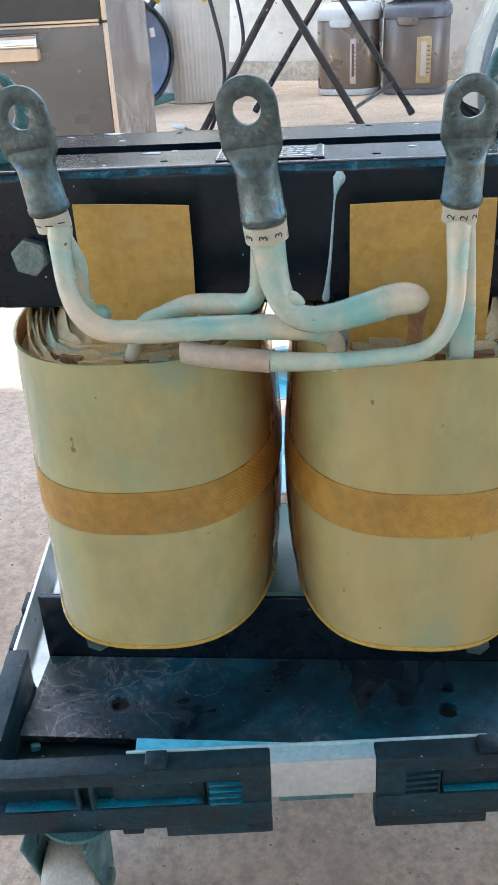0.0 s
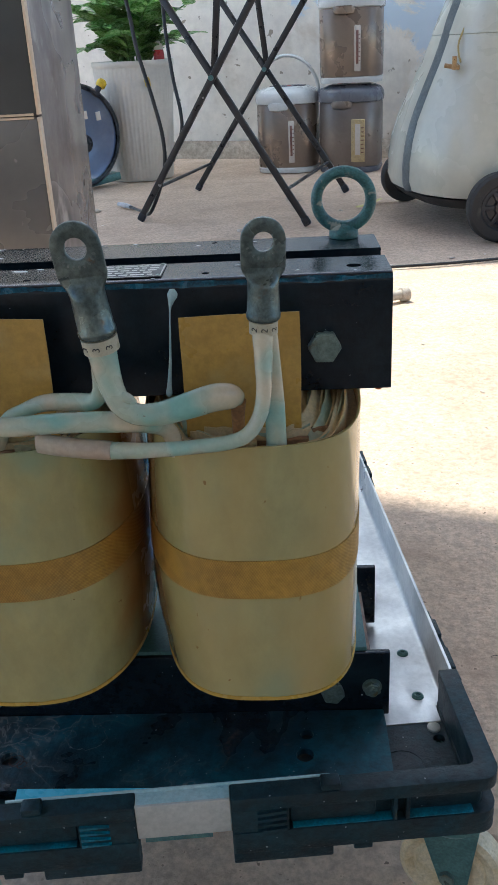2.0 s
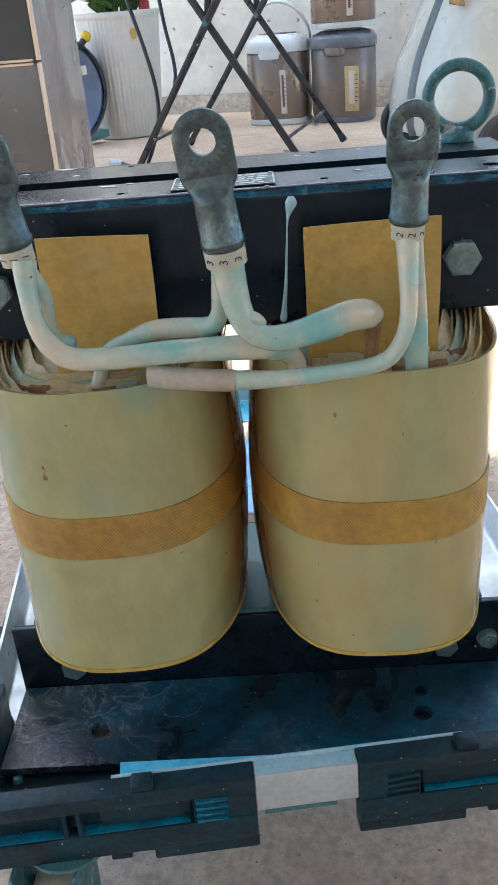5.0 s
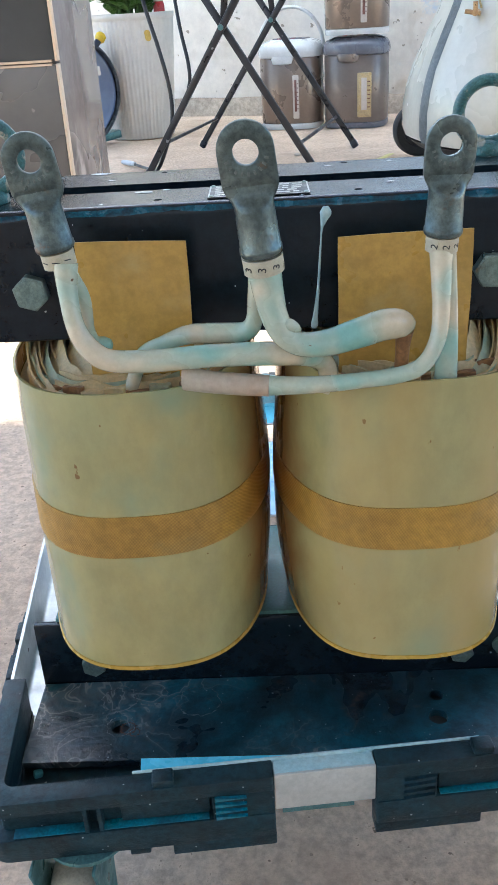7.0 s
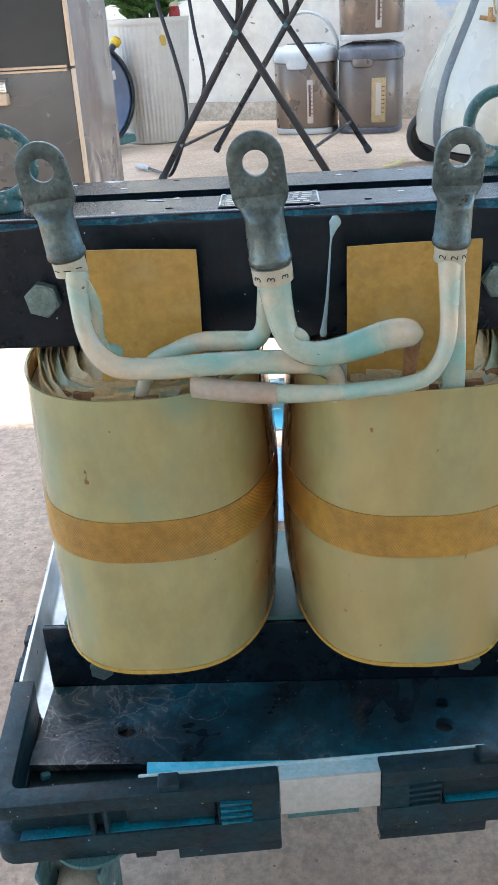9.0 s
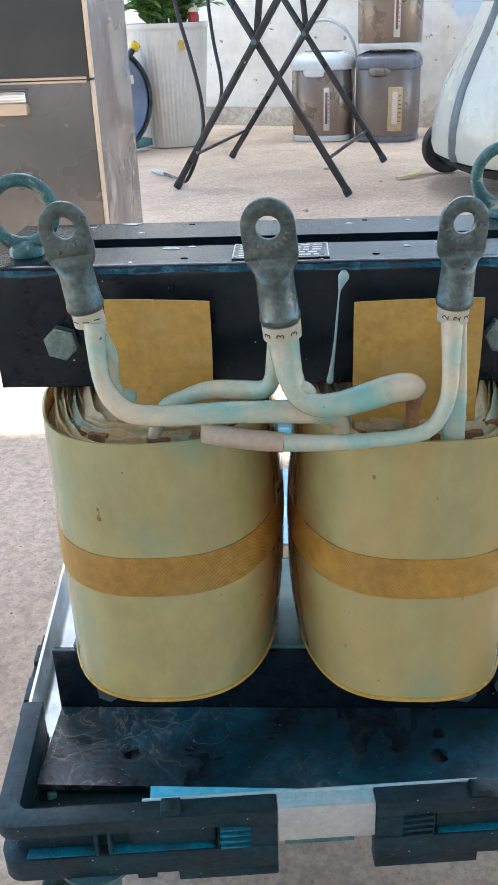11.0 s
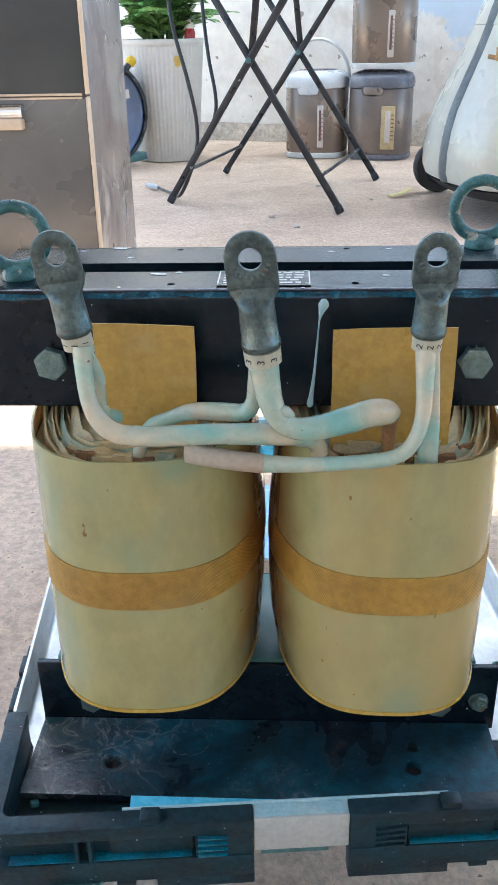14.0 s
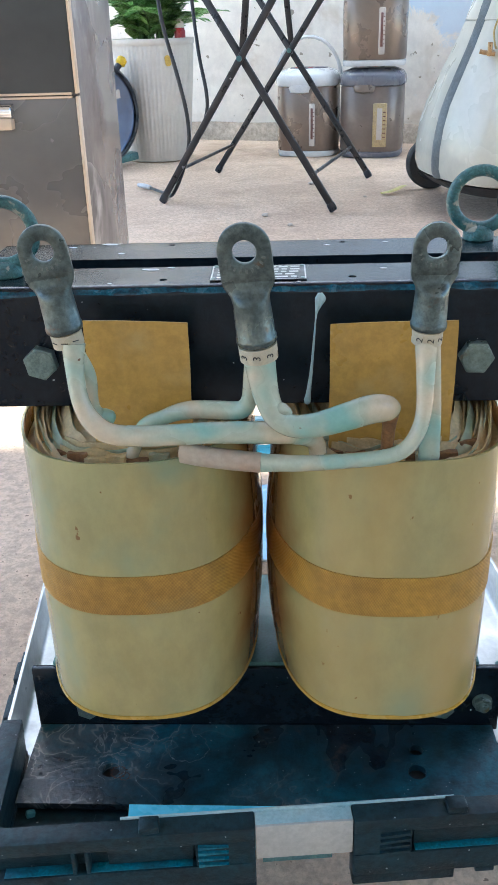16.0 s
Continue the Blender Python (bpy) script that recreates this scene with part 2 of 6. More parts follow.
def weave(m, period, turn):
    """Diagonal cloth ribs on a material, as relief and a slight change of tone."""
    nt = m.node_tree
    bs = nt.nodes["Principled BSDF"]
    tc = nt.nodes.new("ShaderNodeTexCoord")
    mp = nt.nodes.new("ShaderNodeMapping")
    mp.inputs["Rotation"].default_value = (0, radians(turn), 0)
    nt.links.new(tc.outputs["Object"], mp.inputs[0])
    wv = nt.nodes.new("ShaderNodeTexWave")
    wv.bands_direction = 'X'
    wv.inputs["Scale"].default_value = 2 * math.pi / (20 * period)
    wv.inputs["Distortion"].default_value = 1.2
    wv.inputs["Detail Scale"].default_value = 1.5
    nt.links.new(mp.outputs[0], wv.inputs["Vector"])
    bp = nt.nodes.new("ShaderNodeBump")
    bp.inputs["Strength"].default_value = 0.3
    bp.inputs["Distance"].default_value = 0.0004
    nt.links.new(wv.outputs["Fac"], bp.inputs["Height"])
    nt.links.new(bp.outputs[0], bs.inputs["Normal"])
    src = bs.inputs["Base Color"].links[0].from_socket
    col = mixc(nt, 1.0, src, ramp(nt, wv.outputs["Fac"], [(0.2, (0.91, 0.90, 0.87)), (0.8, (1.03, 1.03, 1.03))]), 'MULTIPLY')
    nt.links.new(col, bs.inputs["Base Color"])


weave(BAND, 0.0013, 32)


def amber_runs(m, colour, scale, at):
    """Soft upright amber runs: thicker varnish and warm reflections, both put into the colour."""
    nt = m.node_tree
    bs = nt.nodes["Principled BSDF"]
    tc = nt.nodes.new("ShaderNodeTexCoord")
    mp = nt.nodes.new("ShaderNodeMapping")
    mp.inputs["Scale"].default_value = (1, 1, 0.14)
    nt.links.new(tc.outputs["Object"], mp.inputs[0])
    n1 = noise_tex(nt, mp.outputs[0], scale, 2, 0.5)
    src = bs.inputs["Base Color"].links[0].from_socket
    nt.links.new(mixc(nt, ramp(nt, n1, [(at, (0, 0, 0)), (at + 0.22, (0.75, 0.75, 0.75))]), src, colour), bs.inputs["Base Color"])


amber_runs(WRAP, (0.45, 0.30, 0.095), 13, 0.54)


def amber_bounce(m, x0, reach, colour):
    """Light bounced between the coils, and pooled varnish, put into one amber colour with an uneven edge."""
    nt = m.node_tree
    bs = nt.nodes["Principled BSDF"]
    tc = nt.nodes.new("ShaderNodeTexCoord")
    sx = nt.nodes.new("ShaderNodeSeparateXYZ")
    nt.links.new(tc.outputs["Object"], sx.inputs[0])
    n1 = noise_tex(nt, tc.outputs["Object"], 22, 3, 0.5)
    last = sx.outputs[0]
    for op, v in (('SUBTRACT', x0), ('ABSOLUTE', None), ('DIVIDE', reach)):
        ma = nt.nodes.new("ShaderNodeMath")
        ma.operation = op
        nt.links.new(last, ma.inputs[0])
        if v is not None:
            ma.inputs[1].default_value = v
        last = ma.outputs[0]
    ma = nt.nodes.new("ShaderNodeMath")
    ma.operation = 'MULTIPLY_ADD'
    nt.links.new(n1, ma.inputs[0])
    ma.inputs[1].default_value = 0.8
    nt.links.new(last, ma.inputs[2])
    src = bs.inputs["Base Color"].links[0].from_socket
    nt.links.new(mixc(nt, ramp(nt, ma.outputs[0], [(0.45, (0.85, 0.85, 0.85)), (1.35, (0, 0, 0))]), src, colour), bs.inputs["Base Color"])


# the coils' warm bounce onto each other, painted into wrap and tape
amber_bounce(WRAP, -0.0108, 0.040, (0.31, 0.145, 0.042))
amber_bounce(BAND, -0.0108, 0.036, (0.30, 0.115, 0.022))


def weave(m, scale, colour, amount):
    """Slanting yarns of a woven tape, showing more where a broad noise lets them."""
    nt = m.node_tree
    bs = nt.nodes["Principled BSDF"]
    tc = nt.nodes.new("ShaderNodeTexCoord")
    mp = nt.nodes.new("ShaderNodeMapping")
    mp.inputs["Scale"].default_value = (1.0, 0.6, 1.7)
    nt.links.new(tc.outputs["Object"], mp.inputs[0])
    wv = nt.nodes.new("ShaderNodeTexWave")
    wv.bands_direction = 'DIAGONAL'
    wv.inputs["Scale"].default_value = scale
    wv.inputs["Distortion"].default_value = 0.6
    nt.links.new(mp.outputs[0], wv.inputs["Vector"])
    n1 = noise_tex(nt, tc.outputs["Object"], 18, 2, 0.5)
    ma = nt.nodes.new("ShaderNodeMath")
    ma.operation = 'MULTIPLY'
    nt.links.new(wv.outputs["Fac"], ma.inputs[0])
    nt.links.new(ramp(nt, n1, [(0.35, (amount * 0.3,) * 3), (0.65, (amount,) * 3)]), ma.inputs[1])
    src = bs.inputs["Base Color"].links[0].from_socket
    nt.links.new(mixc(nt, ma.outputs[0], src, colour), bs.inputs["Base Color"])


weave(BAND, 400, (0.17, 0.075, 0.012), 0.5)


def tide_lines(m, scale, colour):
    """Dried tide lines: thin contours of a noise, more towards one end, where a broad noise lets them show."""
    nt = m.node_tree
    bs = nt.nodes["Principled BSDF"]
    tc = nt.nodes.new("ShaderNodeTexCoord")
    n1 = noise_tex(nt, tc.outputs["Object"], scale, 3, 0.55, 0.6)
    n2 = noise_tex(nt, tc.outputs["Object"], scale * 0.35, 2, 0.5)
    lines = ramp(nt, n1, [(0.40, (0, 0, 0)), (0.455, (0.16, 0.16, 0.16)), (0.47, (1, 1, 1)), (0.488, (0.28, 0.28, 0.28)), (0.56, (0.05, 0.05, 0.05)), (0.60, (0.10, 0.10, 0.10)), (0.613, (0.7, 0.7, 0.7)), (0.63, (0.15, 0.15, 0.15))])
    sx = nt.nodes.new("ShaderNodeSeparateXYZ")
    nt.links.new(tc.outputs["Object"], sx.inputs[0])
    ma = nt.nodes.new("ShaderNodeMath")
    ma.operation = 'MULTIPLY_ADD'
    nt.links.new(sx.outputs[0], ma.inputs[0])
    ma.inputs[1].default_value = -2.0
    nt.links.new(n2, ma.inputs[2])
    show = ramp(nt, ma.outputs[0], [(0.53, (0, 0, 0)), (0.76, (1, 1, 1))])
    src = bs.inputs["Base Color"].links[0].from_socket
    nt.links.new(mixc(nt, mixc(nt, 1.0, lines, show, 'MULTIPLY'), src, colour), bs.inputs["Base Color"])


tide_lines(PLATE, 34, (0.225, 0.225, 0.21))


# ---------------- mesh helpers ----------------
def mesh_ob(name, bm, material, smooth=True, angle=40):
    me = bpy.data.meshes.new(name)
    bmesh.ops.recalc_face_normals(bm, faces=bm.faces[:])
    for f in bm.faces:
        f.smooth = smooth
    if smooth:
        for e in bm.edges:
            if len(e.link_faces) == 2 and e.calc_face_angle(0) > radians(angle):
                e.smooth = False
    bm.to_mesh(me)
    bm.free()
    me.materials.append(material)
    return new(name, me)


def part(name, bm, material, parent, label="", m=None, smooth=True, angle=40):
    ob = mesh_ob(name, bm, material, smooth, angle)
    ob.parent = parent
    if m is not None:
        ob.matrix_basis = m
    return tagged(ob, label)


def thing(name, label, category, m=None, group="", kind=""):
    ob = new(name)
    ob.empty_display_size = 0.05
    if m is not None:
        ob.matrix_basis = m
    return tagged(ob, label, category, group, kind)


def bevel(bm, w, seg=2, angle=30):
    es = [e for e in bm.edges if len(e.link_faces) == 2 and e.calc_face_angle(0) > radians(angle)]
    if es and w > 0:
        bmesh.ops.bevel(bm, geom=es, offset=w, offset_type='OFFSET', segments=seg, profile=0.5, affect='EDGES', clamp_overlap=True)
    return bm


def box(x0, x1, y0, y1, z0, z1, bev=0.0, seg=2, bm=None):
    b = bmesh.new()
    bmesh.ops.create_cube(b, size=1, matrix=Matrix.Translation(((x0 + x1) / 2, (y0 + y1) / 2, (z0 + z1) / 2)) @ Matrix.Diagonal((x1 - x0, y1 - y0, z1 - z0, 1)))
    bevel(b, bev, seg)
    return join(bm, b) if bm else b


def join(bm, other, m=None):
    me = bpy.data.meshes.new("tmp")
    if m is not None:
        other.transform(m)
    other.to_mesh(me)
    other.free()
    bm.from_mesh(me)
    bpy.data.meshes.remove(me)
    return bm


def prism(outline, depth, axis="y", bev=0.0, seg=2, holes=()):
    """An outline in the plane across the axis, pushed along it from 0 to depth. holes: (u, v, r, n)."""
    b = bmesh.new()
    def place(u, v, w):
        return {"x": (w, u, v), "y": (u, w, v), "z": (u, v, w)}[axis]
    rings = [list(outline)]
    for u, v, r, n in holes:
        rings.append([(u + r * math.cos(2 * math.pi * k / n), v + r * math.sin(2 * math.pi * k / n)) for k in range(n)])
    flat_pts = [Vector(p) for ring in rings for p in ring]
    out = rings[0]
    turns = [(out[k][0] - out[k - 1][0]) * (out[(k + 1) % len(out)][1] - out[k][1]) - (out[k][1] - out[k - 1][1]) * (out[(k + 1) % len(out)][0] - out[k][0]) for k in range(len(out))]
    tris = None
    if len(rings) > 1 or (min(turns) < -1e-9 and max(turns) > 1e-9):
        edges, at = [], 0
        for ring in rings:
            edges += [(at + k, at + (k + 1) % len(ring)) for k in range(len(ring))]
            at += len(ring)
        got = geometry.delaunay_2d_cdt(flat_pts, edges, [], 0, 1e-7)
        back = [min(range(len(flat_pts)), key=lambda i: (flat_pts[i] - co).length) for co in got[0]]

        def inside(p):
            odd = False
            for i, j in edges:
                u, v = flat_pts[i], flat_pts[j]
                if (u.y > p.y) != (v.y > p.y) and p.x < (v.x - u.x) * (p.y - u.y) / (v.y - u.y) + u.x:
                    odd = not odd
            return odd
        tris = [[back[i] for i in t] for t in got[2] if inside(sum((got[0][i] for i in t), Vector((0, 0))) / 3)]
        tris = [t for t in tris if len(set(t)) == 3]
    for w in (0.0, depth):
        vs = [b.verts.new(place(p.x, p.y, w)) for p in flat_pts]
        if tris is None:
            b.faces.new(vs)
        else:
            for t in tris:
                b.faces.new([vs[i] for i in t])
    b.verts.ensure_lookup_table()
    n0 = sum(len(r) for r in rings)
    at = 0
    for ring in rings:
        n = len(ring)
        for k in range(n):
            b.faces.new((b.verts[at + k], b.verts[at + (k + 1) % n], b.verts[n0 + at + (k + 1) % n], b.verts[n0 + at + k]))
        at += n
    bmesh.ops.recalc_face_normals(b, faces=b.faces[:])
    bevel(b, bev, seg)
    return b


def lathe(profile, n=48, squash=(1, 1), expo=2.0):
    """Rings of (radius, z), round z; closed where a radius is 0. expo above 2 squares the plan."""
    b = bmesh.new()
    rings = []
    for r, z in profile:
        if r <= 1e-6:
            rings.append([b.verts.new((0, 0, z))])
            continue
        ring = []
        for k in range(n):
            a = 2 * math.pi * k / n
            c, s = math.cos(a), math.sin(a)
            q = (abs(c) ** expo + abs(s) ** expo) ** (-1 / expo)
            ring.append(b.verts.new((r * q * c * squash[0], r * q * s * squash[1], z)))
        rings.append(ring)
    for p, q in zip(rings, rings[1:]):
        for k in range(n):
            a, c = p[k % len(p)], p[(k + 1) % len(p)]
            d, e = q[k % len(q)], q[(k + 1) % len(q)]
            vs = []
            for v in (a, c, e, d):
                if v not in vs:
                    vs.append(v)
            if len(vs) > 2:
                b.faces.new(vs)
    return b


def spline(pts, per=8):
    """A smooth line through the points; each point may carry extra values, which are smoothed too."""
    P = [np.array(p, float) for p in pts]
    P = [2 * P[0] - P[1]] + P + [2 * P[-1] - P[-2]]
    out = []
    for k in range(1, len(P) - 2):
        for j in range(per):
            t = j / per
            a, b_, c, d = P[k - 1:k + 3]
            out.append(0.5 * (2 * b_ + (c - a) * t + (2 * a - 5 * b_ + 4 * c - d) * t * t + (3 * b_ - a - 3 * c + d) * t ** 3))
    out.append(P[-2])
    return out


def sweep(pts, seg=14, per=8, closed_ends=True, flat=1.0, up=(0, 1, 0)):
    """A tube along points (x, y, z, r) or (x, y, z, r, r across)."""
    line = spline([(*p, p[3] * flat) if len(p) == 4 else p for p in pts], per)
    b = bmesh.new()
    rings = []
    prev = Vector(up)
    for k, p in enumerate(line):
        a = Vector(line[max(k - 1, 0)][:3])
        c = Vector(line[min(k + 1, len(line) - 1)][:3])
        d = (c - a).normalized()
        n = (prev - d * prev.dot(d))
        n = n.normalized() if n.length > 1e-5 else d.orthogonal().normalized()
        prev = n
        s = d.cross(n)
        r0, r1 = p[3], p[4]
        rings.append([b.verts.new(Vector(p[:3]) + n * (r1 * math.sin(2 * math.pi * j / seg)) + s * (r0 * math.cos(2 * math.pi * j / seg))) for j in range(seg)])
    for p, q in zip(rings, rings[1:]):
        for j in range(seg):
            b.faces.new((p[j], p[(j + 1) % seg], q[(j + 1) % seg], q[j]))
    if closed_ends:
        b.faces.new(rings[0])
        b.faces.new(rings[-1][::-1])
    return b


def rod(a, c, r, seg=12, r2=None):
    a, c = Vector(a), Vector(c)
    b = bmesh.new()
    bmesh.ops.create_cone(b, cap_ends=True, segments=seg, radius1=r, radius2=r if r2 is None else r2, depth=(c - a).length)
    b.transform(Matrix.Translation((a + c) / 2) @ (c - a).to_track_quat('Z', 'Y').to_matrix().to_4x4())
    return b


def arc_outline(points_with_radius, seg=6):
    """A closed outline whose corners are rounded: (u, v, r)."""
    n = len(points_with_radius)
    out = []
    for k in range(n):
        p0, p1, p2 = (Vector(points_with_radius[(k + d) % n][:2]) for d in (-1, 0, 1))
        r = points_with_radius[k][2]
        if r <= 0:
            out.append(tuple(p1))
            continue
        a, c = (p0 - p1).normalized(), (p2 - p1).normalized()
        half = a.angle(c) / 2
        t = r / math.tan(half)
        mid = p1 + (a + c).normalized() * (r / math.sin(half))
        s, e = p1 + a * t - mid, p1 + c * t - mid
        a0 = math.atan2(s.y, s.x)
        da = (math.atan2(e.y, e.x) - a0 + math.pi) % (2 * math.pi) - math.pi
        for j in range(seg + 1):
            q = a0 + da * j / seg
            out.append((mid.x + r * math.cos(q), mid.y + r * math.sin(q)))
    return out


# ---------------- the place ----------------
def grid_sheet(x0, x1, y0, y1, nx, ny, fz):
    b = bmesh.new()
    vs = [[b.verts.new((x0 + (x1 - x0) * i / nx, y0 + (y1 - y0) * j / ny, 0)) for i in range(nx + 1)] for j in range(ny + 1)]
    for row in vs:
        for v in row:
            v.co.z = fz(v.co.x, v.co.y)
    for j in range(ny):
        for i in range(nx):
            b.faces.new((vs[j][i], vs[j][i + 1], vs[j + 1][i + 1], vs[j + 1][i]))
    return b


def floor_height(x, y):
    near = max(0.0, 1 - max(abs(x), abs(y - 1)) / 5)
    return -0.002 - 0.004 * near * (0.5 + 0.5 * noise.noise((x * 3.1, y * 3.1, 0.3))) - 0.0015 * near * noise.noise((x * 17, y * 17, 2.0))


ground = bmesh.new()
xs = [-200, -40, -8] + [-5 + 0.1 * k for k in range(101)] + [8, 40, 200]
ys = [-200, -40, -8] + [-4 + 0.1 * k for k in range(101)] + [9, 40, 200]
gv = [[ground.verts.new((x, y, floor_height(x, y))) for x in xs] for y in ys]
for j in range(len(ys) - 1):
    for i in range(len(xs) - 1):
        ground.faces.new((gv[j][i], gv[j][i + 1], gv[j + 1][i + 1], gv[j + 1][i]))
tagged(mesh_ob("floor", ground, CONCRETE), "rough bare concrete yard floor, dusty and stained", "floor", kind="structure")

WALL_YAW = -19.5
WALL_M = pose(0.0, 4.43, 0, 0, 0, WALL_YAW)
w = box(-3.2, 3.6, 0, 0.2, -0.05, 3.0, 0.01)
wall = mesh_ob("wall_back", w, PLASTER)
wall.matrix_basis = WALL_M
tagged(wall, "old white plaster wall with flaking pale blue paint", "wall", kind="structure")
sk = grid_sheet(-3.2, 3.6, 0, 0.13, 220, 6, lambda x, y: 0)
for v in sk.verts:
    h = v.co.y
    top = 0.10 + 0.02 * noise.noise((v.co.x * 3, 0, 4))
    v.co = Vector((v.co.x, -0.004 - 0.014 * math.cos(min(h / 0.13, 1) * 1.5) - 0.003 * noise.noise((v.co.x * 12, h * 20, 1)), -0.01 + h / 0.13 * top))
skirt = mesh_ob("baseboard", sk, RENDER_BAND)
skirt.matrix_basis = WALL_M
tagged(skirt, "crumbling brown cement skirting along the wall foot", "skirting", kind="structure")

# two unseen canopies, added to shape the light, leave a strip of open sky, through which the sun falls on the floor
ROOF_Z = 2.7
LEFT_EDGE = 0.74
SX, SY = 0.28 * ROOF_Z, 0.36 * ROOF_Z
rf = prism([(-2.2, -4.6 + SY), (3.2, -4.6 + SY), (3.2, 0.30 + SY), (0.45 - SX, 0.49 + SY), (0.20 - SX, 0.58 + SY), (-0.25 - SX, LEFT_EDGE + SY), (-2.2, LEFT_EDGE + 0.05 + SY)], 0.05, "z")
roof = mesh_ob("unseen_canopy_front", rf, ROOF)
roof.location.z = ROOF_Z
tagged(roof, "unseen narrow flat grey canopy added to shade the work place", "ceiling", kind="structure")
# added diffuser, out of view, that gives the background soft bright light
rb = prism([(-2.6, 1.95 + SY), (3.4, 1.78 + SY), (3.4, 5.6), (-2.6, 5.6)], 0.05, "z")
roof = mesh_ob("unseen_canopy_back", rb, ROOF_DIFFUSER)
roof.location.z = ROOF_Z
tagged(roof, "unseen translucent milky plastic canopy added to soften the sun before the plaster wall", "ceiling", kind="structure")
# added wall behind the camera, grey so that little light bounces onto the coils
wb = box(-7, 7, -4.4, -4.2, 0, 2.7, 0.01)
tagged(mesh_ob("unseen_wall_front", wb, GREY_WALL), "unseen plain grey plaster wall added to close and dim the covered work place", "wall", kind="structure")

# ---------------- transformer ----------------
FZ = 0.1099  # underside of the added black sheet that the transformer stands on
transformer = thing("transformer", "two-coil dry power transformer with yellow varnished coils and black clamps", "transformer", pose(0, 0, FZ))


def T(b):
    b.transform(Matrix.Translation((0, 0, -FZ)))
    return b


def plan(cx, cy, a, c, n, count, wob=None):
    """A rounded oblong; n may be two values, for a softer and a squarer side."""
    out = []
    n0, n1 = n if isinstance(n, tuple) else (n, n)
    for k in range(count):
        t = 2 * math.pi * k / count
        co, si = math.cos(t), math.sin(t)
        n = n0 + (n1 - n0) * (0.5 + 0.5 * co)
        q = (abs(co) ** n + abs(si) ** n) ** (-1 / n)
        d = wob(t) if wob else 0
        out.append((cx + (a * q + d) * co, cy + (c * q + d) * si))
    return out


def shell(outer, inner, z0, z1f, rows=1, lip=0.0, bow=None):
    """A closed band wall between two plans; z1f(k) is its top height at point k."""
    b = bmesh.new()
    n = len(outer)
    cols = []
    for pl in (outer, inner):
        rings = []
        for r in range(rows + 1):
            f = r / rows
            ring = []
            for k, (x, y) in enumerate(pl):
                dx, dy = bow(k, f) if bow else (0, 0)
                ring.append(b.verts.new((x + dx, y + dy, z0 + (z1f(k) - z0) * f)))
            rings.append(ring)
        cols.append(rings)
    for rings in cols:
        for p, q in zip(rings, rings[1:]):
            for k in range(n):
                b.faces.new((p[k], p[(k + 1) % n], q[(k + 1) % n], q[k]))
    for r in (0, rows):
        p, q = cols[0][r], cols[1][r]
        for k in range(n):
            b.faces.new((p[k], p[(k + 1) % n], q[(k + 1) % n], q[k]))
    return b


